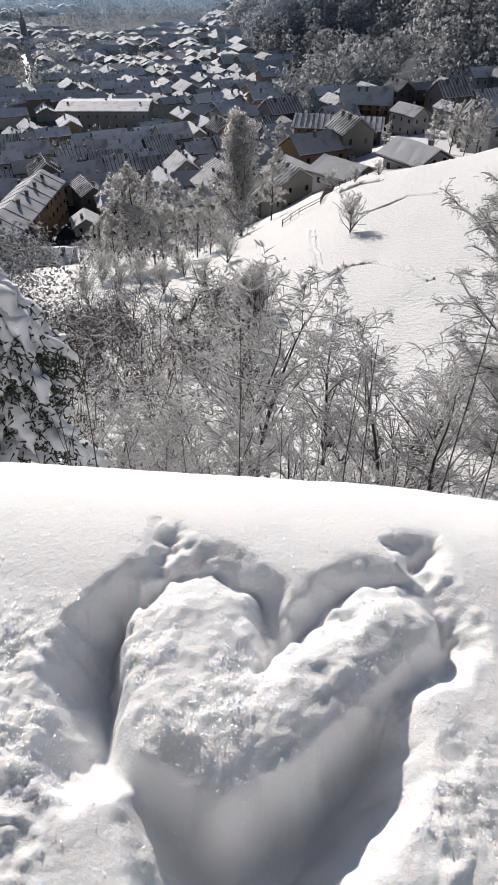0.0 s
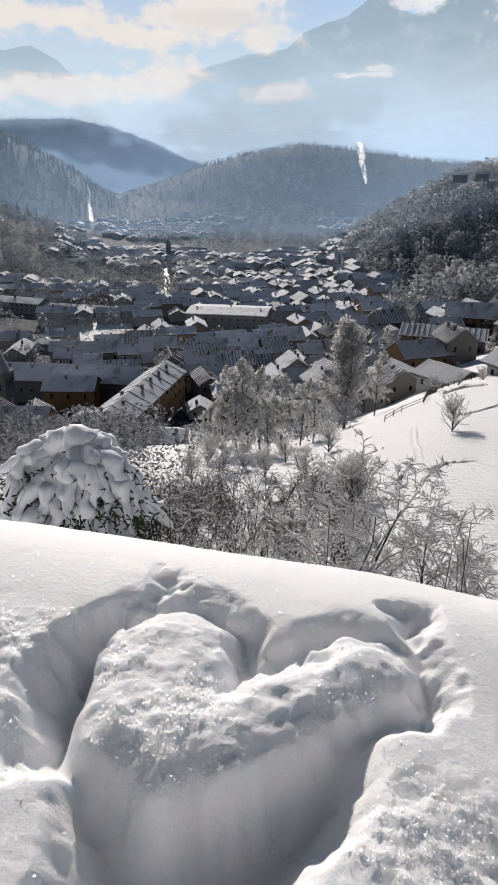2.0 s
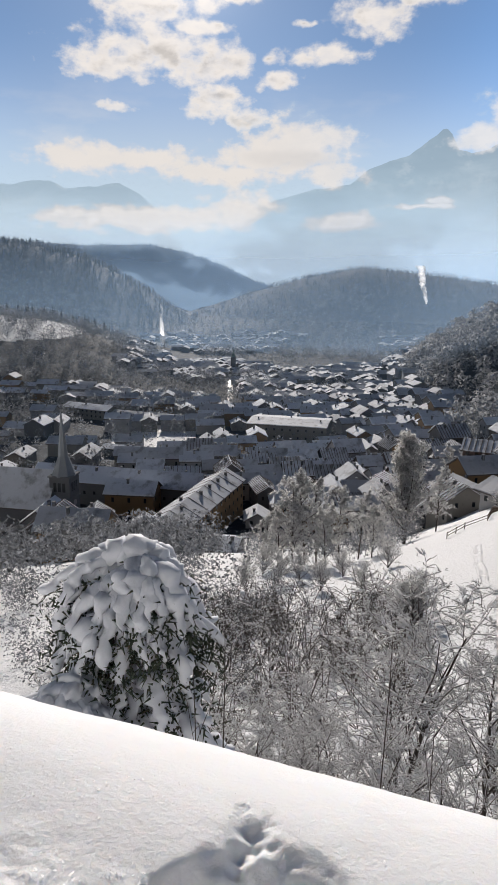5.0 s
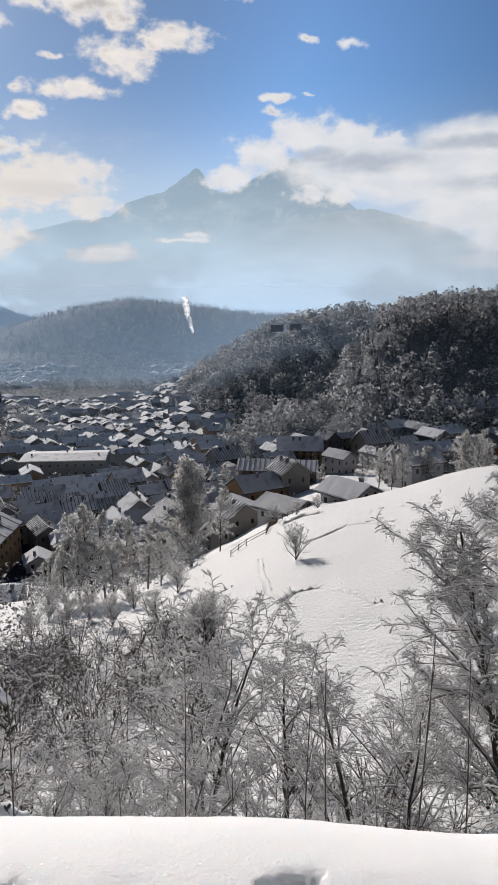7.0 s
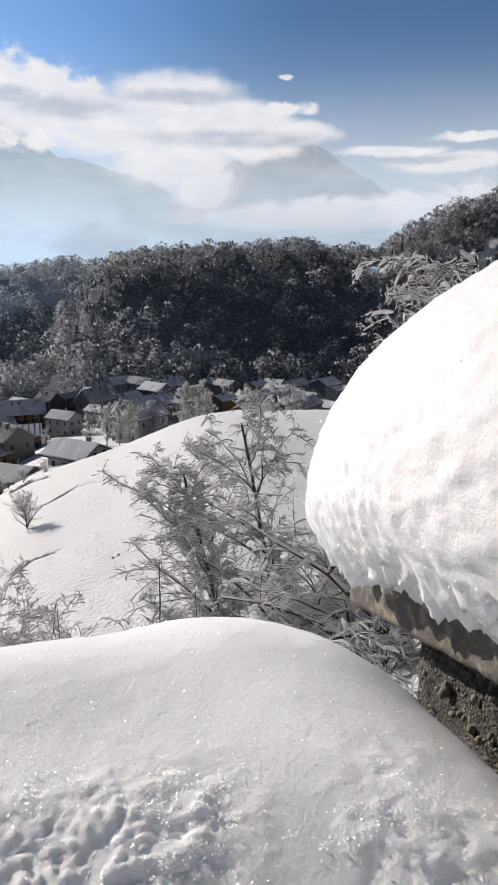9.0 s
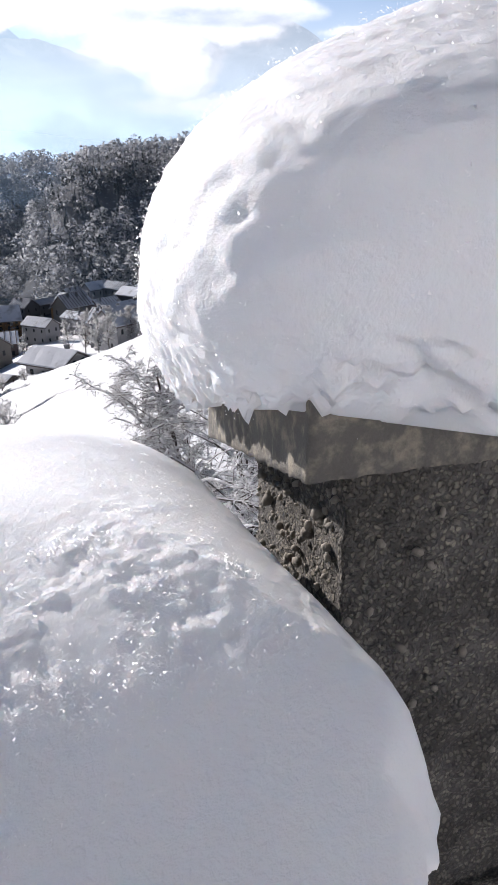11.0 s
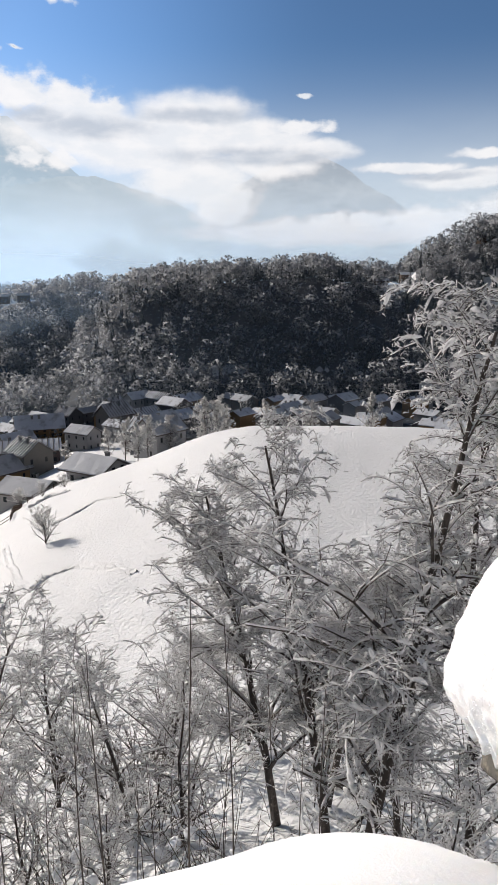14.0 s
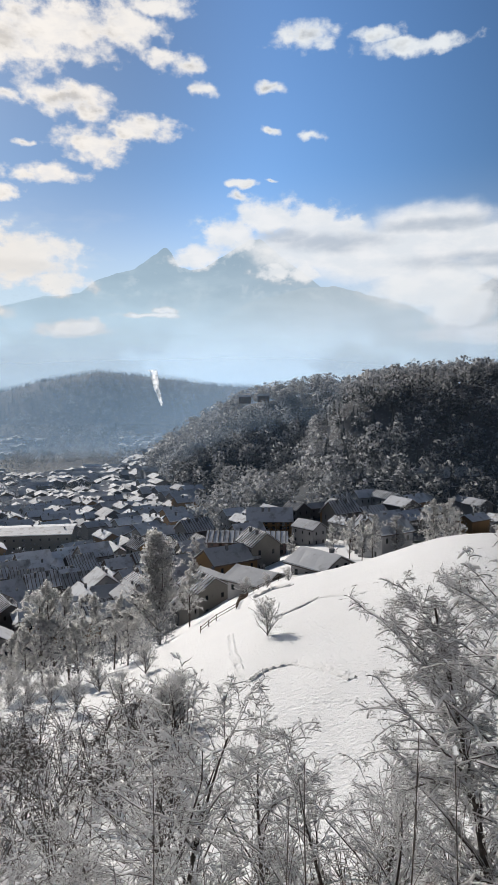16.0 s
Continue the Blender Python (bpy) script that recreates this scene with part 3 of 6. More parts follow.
def bank_material():
    m = bpy.data.materials.new("cloud_bank")
    m.use_nodes = True
    k = Nodes(m.node_tree)
    where = k.n("ShaderNodeNewGeometry").outputs["Position"]
    p = k.n("ShaderNodeSeparateXYZ", {0: where})
    a = k.math("MULTIPLY", k.math("ARCTAN2", k.math("MULTIPLY", p.outputs[0], -1.0), p.outputs[1]), 57.2958)
    e = k.math("MULTIPLY", k.math("ARCTANGENT", k.math("DIVIDE", p.outputs[2], 3450.0)), 57.2958)
    flat = k.n("ShaderNodeCombineXYZ", {0: a, 1: e}).outputs[0]
    heads = k.math("MULTIPLY", k.ramp(puffs(k, flat, HEADS, 0.9, 2.0, 1.15), -0.22, 0.6), 0.94)
    drawn = k.vec("MULTIPLY", flat, (0.4, 1.0, 1.0))
    sheet_ = k.math("ADD", puffs(k, flat, SMOOTH_CLOUD, 0.8, 0.3, 1.12), k.math("MULTIPLY", k.math("SUBTRACT", k.noise(drawn, 0.8, 4.0, 0.5), 0.5), 0.28))
    smooth_ = k.math("MULTIPLY", k.ramp(sheet_, -0.06, 0.5), 0.92)
    under = k.math("MULTIPLY", k.ramp(puffs(k, flat, UNDER, 0.6, 0.7, 1.2), -0.2, 0.7), k.ramp(k.noise(drawn, 0.9, 4.0, 0.5), 0.3, 0.6, 0.55, 1.0))
    # air light painted into the sheet's glow, veiling the mountains towards their feet
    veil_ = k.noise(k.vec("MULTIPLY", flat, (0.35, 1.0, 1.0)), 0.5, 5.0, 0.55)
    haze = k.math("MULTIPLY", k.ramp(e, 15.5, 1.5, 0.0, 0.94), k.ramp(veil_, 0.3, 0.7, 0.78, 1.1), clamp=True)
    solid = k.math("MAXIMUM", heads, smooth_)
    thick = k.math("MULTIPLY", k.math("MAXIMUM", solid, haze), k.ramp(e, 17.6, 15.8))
    body = k.noise(k.vec("MULTIPLY", flat, (0.5, 1.0, 1.0)), 0.7, 6.0)
    white = k.mix(k.ramp(body, 0.35, 0.65), (0.86, 0.89, 0.92, 1.0), (0.97, 0.97, 0.97, 1.0))
    white = k.mix(k.ramp(e, 10.5, 7.0, 0.0, 0.5), white, (0.82, 0.86, 0.89, 1.0))
    white = k.mix(k.math("MULTIPLY", under, 0.8), white, (0.50, 0.56, 0.64, 1.0))
    white = k.mix(k.ramp(a, 4.0, 20.0, 0.0, 0.75), white, (1.0, 0.92, 0.82, 1.0))
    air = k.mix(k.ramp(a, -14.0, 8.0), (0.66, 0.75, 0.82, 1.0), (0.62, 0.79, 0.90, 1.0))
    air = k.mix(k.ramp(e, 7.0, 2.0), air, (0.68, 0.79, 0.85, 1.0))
    colour = k.mix(k.ramp(solid, 0.0, 0.6), air, white)
    glow = k.n("ShaderNodeEmission", {0: colour, 1: 1.18 * AIR_LIGHT})
    clear_ = k.n("ShaderNodeBsdfTransparent")
    both = k.n("ShaderNodeMixShader", {0: thick, 1: clear_.outputs[0], 2: glow.outputs[0]})
    k.n("ShaderNodeOutputMaterial", {0: both.outputs[0]})
    return m


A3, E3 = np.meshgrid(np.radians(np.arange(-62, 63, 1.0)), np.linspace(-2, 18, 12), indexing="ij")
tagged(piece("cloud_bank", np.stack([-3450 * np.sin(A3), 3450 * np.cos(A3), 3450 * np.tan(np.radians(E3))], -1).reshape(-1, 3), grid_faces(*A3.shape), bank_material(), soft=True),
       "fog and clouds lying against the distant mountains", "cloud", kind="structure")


def mist(name, dist, yaws, top, thickness, label):
    """A thin sheet of valley mist that the sun shines through, coloured blue to stand in for haze in the air."""
    m = bpy.data.materials.new(name)
    m.use_nodes = True
    k = Nodes(m.node_tree)
    where = k.n("ShaderNodeNewGeometry").outputs["Position"]
    z = k.n("ShaderNodeSeparateXYZ", {0: where}).outputs[2]
    side_ = k.n("ShaderNodeSeparateXYZ", {0: where})
    turn_ = k.math("MULTIPLY", k.math("ARCTAN2", k.math("MULTIPLY", side_.outputs[0], -1.0), side_.outputs[1]), 57.2958)
    cloud_ = k.ramp(k.noise(where, 1.6 / dist, 4.0), 0.3, 0.7, 0.75, 1.15)
    fac = k.math("MULTIPLY", k.math("MULTIPLY", k.ramp(z, top, top * 0.1 - 40), thickness), k.math("MULTIPLY", cloud_, k.math("MULTIPLY", k.ramp(turn_, yaws[0], yaws[0] + 9.0), k.ramp(turn_, yaws[1], yaws[1] - 9.0))))
    sunlit = k.n("ShaderNodeBsdfTranslucent", {0: (0.44, 0.66, 0.95, 1.0)})
    clear_ = k.n("ShaderNodeBsdfTransparent")
    both = k.n("ShaderNodeMixShader", {0: fac, 1: clear_.outputs[0], 2: sunlit.outputs[0]})
    k.n("ShaderNodeOutputMaterial", {0: both.outputs[0]})
    a, z = np.meshgrid(np.radians(np.arange(yaws[0], yaws[1], 1.0)), np.linspace(-130, top, 8), indexing="ij")
    return tagged(piece(name, np.stack([-dist * np.sin(a), dist * np.cos(a), z], -1).reshape(-1, 3), grid_faces(*a.shape), m, soft=True), label, "mist", kind="structure")


mist("valley_mist", 2250, (-60, 60), 330, 0.46, "pale sunlit mist in the far valley")
mist("valley_mist", 1040, (-60, 60), 170, 0.18, "thin sunlit mist over the valley")
mist("valley_mist", 860, (-8, 60), 50, 0.05, "thin bluish mist over the far end of the town")
mist("valley_mist", 640, (3, 60), 80, 0.016, "faint sunlit mist over the town")
mist("valley_mist", 585, (-19, 10), 50, 0.05, "thin bluish mist between the two wooded hills")
mist("valley_mist", 352, (-60, 60), 60, 0.012, "faint sunlit mist over the town")


def blobs(centres, sizes, seed, squash=0.7, level=1):
    """Many uneven lumps as one mesh."""
    bm = bmesh.new()
    bmesh.ops.create_icosphere(bm, subdivisions=level, radius=1.0)
    bv = np.array([v.co for v in bm.verts])
    bf = np.array([[v.index for v in f.verts] for f in bm.faces])
    bm.free()
    g = np.random.default_rng(seed)
    n = len(centres)
    s = np.asarray(sizes, float)
    s = s[:, None, None] if s.ndim == 1 else s[:, None, :]
    pts = bv[None] * (1 + 0.22 * g.standard_normal((n, len(bv), 1)) * (1 if level < 2 else 0.35))
    pts = pts * np.array([1, 1, squash]) * s
    a = g.uniform(0, 6.28, n)
    rot = np.stack([np.cos(a), -np.sin(a), np.sin(a), np.cos(a)], -1).reshape(n, 2, 2)
    pts[..., :2] = np.einsum("nij,nkj->nki", rot, pts[..., :2])
    pts = pts + np.asarray(centres, float)[:, None, :]
    return pts.reshape(-1, 3), (bf[None] + (np.arange(n) * len(bv))[:, None, None]).reshape(-1, 3)


# ---- low wall and its snow ----
def footprint(x, y):
    """Distance inside the edge of the snow block on the low wall."""
    far = np.where(True, 0.60 - y, 0)
    side, near = 0.60 - x, y + 0.145
    corner = 0.26
    cx, cy = np.maximum(corner - side, 0), np.maximum(corner - far, 0)
    d = np.where((cx > 0) & (cy > 0), corner - np.hypot(cx, cy), np.minimum(side, far))
    return np.minimum(d, near)


def side_edge(x, y):
    """Distance inside the steep end of the block beside the pillar, rounded towards the near side."""
    side, near, nc = 0.572 - x, y + 0.145, 0.15
    cx, cy = np.maximum(nc - side, 0), np.maximum(nc - near, 0)
    return np.where((cx > 0) & (cy > 0), nc - np.hypot(cx, cy), side)


def tapered(x, y, ax, ay, ra, bx, by, rb):
    best = np.full(np.shape(x), 9.0)
    for t in np.linspace(0, 1, 14):
        best = np.minimum(best, np.hypot(x - (ax + (bx - ax) * t), y - (ay + (by - ay) * t)) - (ra + (rb - ra) * t))
    return best


def heart_edge(x, y):
    """Distance outside the heart left standing: two lobes of unequal size that meet in a blunt tip."""
    left = tapered(x, y, -0.062, 0.286, 0.050, -0.056, 0.228, 0.044)
    right = tapered(x, y, 0.083, 0.313, 0.031, -0.005, 0.222, 0.035)
    tip = tapered(x, y, -0.040, 0.225, 0.046, -0.029, 0.190, 0.023)
    return np.minimum(np.minimum(left, right), tip)


def wall_snow(x, y):
    """Height of the snow on the low wall, with the heart left standing between dug-out troughs."""
    p = np.stack([x, y], -1)
    inside = np.maximum(footprint(x, y), 0)
    z = 1.09 - np.maximum(0.125 * np.maximum(1 - inside / 0.25, 0) ** 2, 0.12 * np.maximum(1 - np.maximum(side_edge(x, y), 0) / 0.12, 0) ** 2)
    z = z - 0.020 * smooth(0.06, 0.34, x)
    z = z - smooth(0.11, 0.20, x) * np.maximum(0, 0.16 * np.maximum(1 - np.maximum(y + 0.145, 0) / 0.40, 0) ** 2 - 0.125 * np.maximum(1 - inside / 0.25, 0) ** 2)
    rag = (0.0025 + 0.0035 * smooth(0.22, 0.30, y)) * rough_noise(p, 0.035, 2, 21) + (0.0015 + 0.0025 * smooth(0.22, 0.30, y)) * rough_noise(p, 0.011, 2, 23)
    heart = heart_edge(x, y) + rag
    gap = 0.016 + 0.020 * smooth(-0.085, -0.12, x) * smooth(0.34, 0.29, y) + 0.008 * smooth(0.30, 0.36, y)
    trough = np.minimum(heart - gap - 0.008 * lattice(p, 0.04, 5), tapered(x, y, 0.0, 0.222, 0.088, -0.022, 0.10, 0.030) + 1.4 * rag)
    trough = np.minimum(trough, np.hypot(x + 0.098, (y - 0.372) * 0.6) - 0.008 + 1.5 * rag)
    trough = np.minimum(trough, np.hypot(x - 0.112, (y - 0.380) * 0.7) - 0.014 + 1.5 * rag)
    dug = smooth(0, 1, (heart + 0.006) / 0.024) * (1 - smooth(-0.034, 0.020, trough))
    island = 1 - smooth(-0.006, 0.006, heart)
    # the floor falls towards the near side
    floor_depth = 0.068 - 0.040 * smooth(0.30, 0.36, y) + 0.25 * np.clip(0.22 - y, 0, 0.14)
    crown = -0.010 * smooth(0.0, -0.03, heart)
    z = z - np.maximum(dug * (floor_depth + 0.004 * lattice(p, 0.08, 27)), 0) - island * crown
    broken = broken_snow(x, y, island)
    clods = smooth(-0.10, -0.14, x) + smooth(0.08, 0.12, x) * smooth(0.26, 0.18, y)
    z = z + broken * ((0.0013 + 0.0012 * np.clip(clods, 0, 1)) * rough_noise(p, 0.04, 2, 31) + 0.0024 * rough_noise(p, 0.013, 2, 33) + 0.0030 * np.abs(rough_noise(p, 0.0075, 2, 35))) * (1 - 0.9 * dug)
    return z + 0.002 * rough_noise(p, 0.11, 2, 37) + 0.0004 * rough_noise(p, 0.018, 2, 53)


def broken_snow(x, y, island):
    """Where the snow is crumbly: round the heart's outer sides, on it, and on the near edge."""
    left = smooth(-0.10, -0.14, x) * smooth(0.34, 0.24, y)
    right = smooth(0.07, 0.11, x) * smooth(0.27, 0.17, y) * smooth(0.34, 0.22, x)
    near = smooth(0.13, 0.20, x) * smooth(0.26, 0.14, y) * smooth(-0.03, 0.04, y) * smooth(-0.8, 0.2, rough_noise(np.stack([x, y], -1), 0.07, 2, 77)) * 0.62
    return np.clip(left + right + near + 0.7 * island * smooth(0.36, 0.24, y), 0, 1)

snow_bank = tagged(new("snow_bank"), "thick fresh snow with a heart shaped into it on the wall", "snow")
sx = np.concatenate([np.arange(-4.5, -0.5, 0.03), np.arange(-0.5, -0.24, 0.004), np.arange(-0.24, 0.24, 0.0023), np.arange(0.24, 0.565, 0.0036), [0.572]])
sy = np.concatenate([np.arange(-0.145, 0.06, 0.004), np.arange(0.06, 0.41, 0.0023), np.arange(0.41, 0.60, 0.005), [0.60]])
SX, SY = np.meshgrid(sx, sy, indexing="ij")
edge = np.minimum(footprint(SX, SY), side_edge(SX, SY))
fray = np.stack([SX, SY], -1)
edge = edge - smooth(0.30, 0.42, SX) * smooth(0.03, 0.0, edge) * (0.010 + 0.016 * rough_noise(fray, 0.06, 2, 63) + 0.008 * rough_noise(fray, 0.018, 2, 64))
pull = np.clip(-edge, 0, None)
# corners beyond the rounded outline are drawn back to it and hang down as a skirt
cxx, cyy = np.where(SY > 0.18, 0.34, 0.415), np.where(SY > 0.18, 0.34, 0.005)
ln = np.hypot(SX - cxx, SY - cyy) + 1e-9
QX, QY = SX - (SX - cxx) / ln * pull, SY - (SY - cyy) / ln * pull
QZ = wall_snow(QX, QY) - np.minimum(pull, 0.1)
rim = (np.arange(len(sx))[:, None] >= len(sx) - 1) | (np.arange(len(sy))[None, :] == 0) | (np.arange(len(sy))[None, :] == len(sy) - 1)
QZ = np.where(rim, QZ - 0.12 - 0.03 * rough_noise(np.stack([SX, SY], -1), 0.06, 3, 61), QZ)
piece("snow", np.stack([QX, QY, QZ], -1).reshape(-1, 3), grid_faces(len(sx), len(sy)), SNOW, snow_bank, soft=True)
# loose crystals on the crumbly snow
cg = np.random.default_rng(12)
kx, ky = cg.uniform(-0.36, 0.5, 400000), cg.uniform(-0.04, 0.42, 400000)
isl = 1 - smooth(-0.008, 0.002, heart_edge(kx, ky))
pick = np.maximum(broken_snow(kx, ky, isl) * smooth(-0.5, 0.6, rough_noise(np.stack([kx, ky], -1), 0.03, 3, 55)), 0.035) > cg.random(400000) * 1.3
kx, ky = kx[pick][:90000], ky[pick][:90000]
ks = 0.0004 + 0.0009 * cg.random(len(kx)) ** 2.5
kd = cg.normal(0, 1, (len(kx), 3, 3))
kv = kd / np.linalg.norm(kd, axis=-1, keepdims=True) * ks[:, None, None] * 1.25 + np.stack([kx, ky, wall_snow(kx, ky) + ks * 0.5 + 0.0012 * cg.random(len(kx)) ** 2], -1)[:, None]
tagged(piece("snow_crystal", kv.reshape(-1, 3), np.arange(len(kx) * 3).reshape(-1, 3), CRYSTAL, snow_bank), kind="stuff")

low_wall = tagged(new("low_wall"), "rough stone wall under thick snow", "wall", kind="structure")


def rough_block(name, x0, x1, y0, y1, z0, z1, step, amp, mat, parent, label=""):
    """A block of rough masonry whose faces are uneven."""
    bm = bmesh.new()
    box(bm, x0, x1, y0, y1, z0, z1)
    bmesh.ops.subdivide_edges(bm, edges=[e for e in bm.edges], cuts=max(2, int(min(0.7, max(x1 - x0, y1 - y0, z1 - z0)) / step)), use_grid_fill=True)
    pts = np.array([v.co for v in bm.verts])
    nrm = np.array([v.normal for v in bm.verts])
    bm.normal_update()
    nrm = np.array([v.normal for v in bm.verts])
    off = rough_noise(pts, 0.05, 3, 71) * amp + np.maximum(rough_noise(pts, 0.018, 2, 73), 0) * amp * 0.8
    for v, o, n in zip(bm.verts, off, nrm):
        v.co += Vector(n) * float(o)
    return part(name, bm, mat, parent, label, soft=True)


rough_block("masonry", -4.5, 0.50, -0.14, 0.46, -1.6, 0.93, 0.03, 0.012, RENDER, low_wall)

# unseen wall added behind the camera, to bounce sunlight onto the near snow
BOUNCE_PLASTER = material("bounce_plaster", (0.62, 0.62, 0.63), 0.9, vary=0.06, size=1.5, bump=0.3, bump_size=0.02, depth=0.004)
tagged(boxed("bounce_wall", BOUNCE_PLASTER, None, (-9.0, 10.0, -8.3, -8.0, -0.4, 6.0), 0.01), "unseen plain plaster wall added to bounce light onto the near snow", "wall", kind="structure")

# ---- pillar with its coping and snow cap ----
CAP_U, CAP_V, CAP_H = 0.332, 0.459, 0.339
pillar = tagged(new("wall_pillar"), "weathered pillar of pebbly render with a concrete coping", "pillar", kind="structure")
CORNER = Vector((0.536, 0.082, 1.10))
E1, E2 = Vector((0.24, 0.92, -0.31)).normalized(), Vector((0.985, -0.17, 0.0)).normalized()
E1H = Vector((E1.x, E1.y, 0)).normalized()
CAP_L, CAP_W, CAP_T = 0.60, 0.75, 0.088


def skew_block(u0, u1, v0, v1, low, high, nu, nv, nw):
    """The grid faces of a block set on the pillar's own axes; low and high follow the coping's fall."""
    verts, faces = [], []
    sides = [("u", u0), ("u", u1), ("v", v0), ("v", v1), ("w", 0.0), ("w", 1.0)]
    for axis, val in sides:
        a, b = {"u": (nv, nw), "v": (nu, nw), "w": (nu, nv)}[axis]
        base = len(verts)
        for i in range(a):
            for j in range(b):
                s, t = i / (a - 1), j / (b - 1)
                u, v, w = {"u": (val, v0 + (v1 - v0) * s, t), "v": (u0 + (u1 - u0) * s, v0 + (v1 - v0) * 0 + val - v0, t), "w": (u0 + (u1 - u0) * s, v0 + (v1 - v0) * t, val)}[axis]
                p = CORNER + E1 * u + E2 * v
                lo = p.z + low if low > -1 else low
                verts.append((p.x, p.y, lo + (p.z + high - lo) * w))
        faces += [tuple(int(q) + base for q in f) for f in grid_faces(a, b)]
    return np.array(verts), faces


def weld(name, verts, faces, mat, parent, amp, grain, label=""):
    bm = bmesh.new()
    vs = [bm.verts.new(v) for v in verts]
    for f in faces:
        bm.faces.new([vs[i] for i in f])
    bmesh.ops.remove_doubles(bm, verts=bm.verts[:], dist=0.0005)
    bmesh.ops.recalc_face_normals(bm, faces=bm.faces[:])
    bm.normal_update()
    pts, nrm = np.array([v.co for v in bm.verts]), np.array([v.normal for v in bm.verts])
    off = amp * (rough_noise(pts, grain * 4, 2, 81) + np.maximum(rough_noise(pts, grain, 2, 83), -0.1) * 1.2)
    for v, o, n in zip(bm.verts, off, nrm):
        v.co += Vector(n) * float(o)
    return part(name, bm, mat, parent, label, soft=True)


weld("coping", *skew_block(0.0, CAP_L, 0.0, CAP_W, 0.0, CAP_T, 60, 80, 14), CONCRETE, pillar, 0.0016, 0.008, "grey concrete coping with worn damp edges")
weld("shaft", *skew_block(0.06, CAP_L - 0.15, 0.055, CAP_W - 0.05, -0.62, 0.004, 70, 100, 100), RENDER, pillar, 0.0042, 0.010, "rough pebbly render")
weld("footing", *skew_block(0.05, CAP_L - 0.14, 0.045, CAP_W - 0.04, -1.9, -0.60, 14, 20, 20), RENDER, pillar, 0.01, 0.03, "rough base of the pillar")
rng = random.Random(4)


def pebble_mesh(seed):
    g = random.Random(seed)
    bm = bmesh.new()
    bmesh.ops.create_icosphere(bm, subdivisions=1, radius=1.0)
    for v in bm.verts:
        v.co = Vector((v.co.x * 1.0, v.co.y * 0.75, v.co.z * 0.6)) * g.uniform(0.85, 1.12)
    me = bpy.data.meshes.new("pebble")
    bm.to_mesh(me)
    bm.free()
    me.materials.append(PEBBLE)
    for p in me.polygons:
        p.use_smooth = True
    return me


PEBBLES = [pebble_mesh(i) for i in range(6)]
for i in range(290):
    on_side = i % 3 != 0
    if on_side:
        u, v = rng.uniform(0.07, 0.43), 0.050
    else:
        u, v = 0.055, rng.uniform(0.06, 0.5)
    p = CORNER + E1 * u + E2 * v
    z = p.z - (rng.uniform(0.015, 0.30) if on_side else rng.uniform(0.02, 0.5))
    size = rng.uniform(0.003, 0.0075) * (1.8 if rng.random() < 0.06 else 1)
    ob = new("pebble", rng.choice(PEBBLES))
    ob.parent = pillar
    ob.matrix_basis = Matrix.LocRotScale((p.x, p.y, z), Euler((rng.uniform(0, 6), rng.uniform(0, 6), rng.uniform(0, 6))), (size,) * 3)

snow_drift = tagged(new("snow_drift"), "tall rounded cap of snow overhanging the pillar's coping", "snow")
na, nh = 420, 130
th = np.linspace(0, 2 * np.pi, na, endpoint=False)
rise_ = np.concatenate([np.linspace(-1, 0, 36, endpoint=False), np.linspace(0, 1, nh - 36)])
TH, PH = np.meshgrid(th, rise_, indexing="ij")
c, s_ = np.cos(TH), np.sin(TH)
square = 3.3 + 3.4 * smooth(0.5, -0.9, PH)
shape = (np.abs(c) ** square + np.abs(s_) ** square) ** (-1 / square)
out = np.where(PH < 0, 1 - 0.15 * PH ** 2, 1 - np.maximum(PH, 0) ** 2.4)
U = 0.332 + CAP_U * shape * c * out
V = 0.355 + CAP_V * shape * s_ * out
front = smooth(0.15, 0.9, -c) * smooth(0.75, 0.0, PH)
U = U - 0.085 * front
Hh = CAP_T + np.where(PH < 0, 0.097 * (1 + PH) + 0.014 * PH + 0.012 * (1 - smooth(0.02, 0.22, U)) * PH, 0.097 + CAP_H * np.maximum(PH, 0))
px = CORNER.x + E1.x * U + E2.x * V
py = CORNER.y + E1.y * U + E2.y * V
pz = CORNER.z - 0.045 * front * smooth(0.1, -0.7, PH) * smooth(-0.9, 0.2, s_) + E1.z * (U + (0.332 - U) * 0.757 * smooth(0, 1, PH)) + Hh
P = np.stack([px, py, pz], -1)
low_w = 1 - smooth(-0.95, -0.35, PH)
P = P + (P - np.array([px.mean(), py.mean(), CORNER.z + 0.12])) * (0.007 * rough_noise(P, 0.2, 2, 91) + 0.002 * rough_noise(P, 0.06, 2, 92) + 0.005 * rough_noise(P, 0.012, 2, 93) + 0.020 * low_w * np.abs(rough_noise(P, 0.018, 2, 94)))[..., None]
P[..., 2] += low_w * (0.012 * rough_noise(P[..., :2], 0.07, 2, 95) + 0.008 * rough_noise(P[..., :2], 0.022, 2, 96) - 0.016 * np.abs(rough_noise(P[..., :2], 0.010, 2, 97)))
faces = grid_faces(nh, na, True)
piece("snow", P.transpose(1, 0, 2).reshape(-1, 3), [tuple(f) for f in faces.tolist()] + [tuple(range(na))], SNOW, snow_drift, soft=True)

cg = np.random.default_rng(15)
pick = cg.choice(P.reshape(-1, 3).shape[0], 26000)
spot_ = P.reshape(-1, 3)[pick] + cg.normal(0, 0.004, (26000, 3))
kd = cg.normal(0, 1, (26000, 3, 3))
kv = kd / np.linalg.norm(kd, axis=-1, keepdims=True) * (0.0006 + 0.0015 * cg.random(26000) ** 3)[:, None, None] + spot_[:, None]
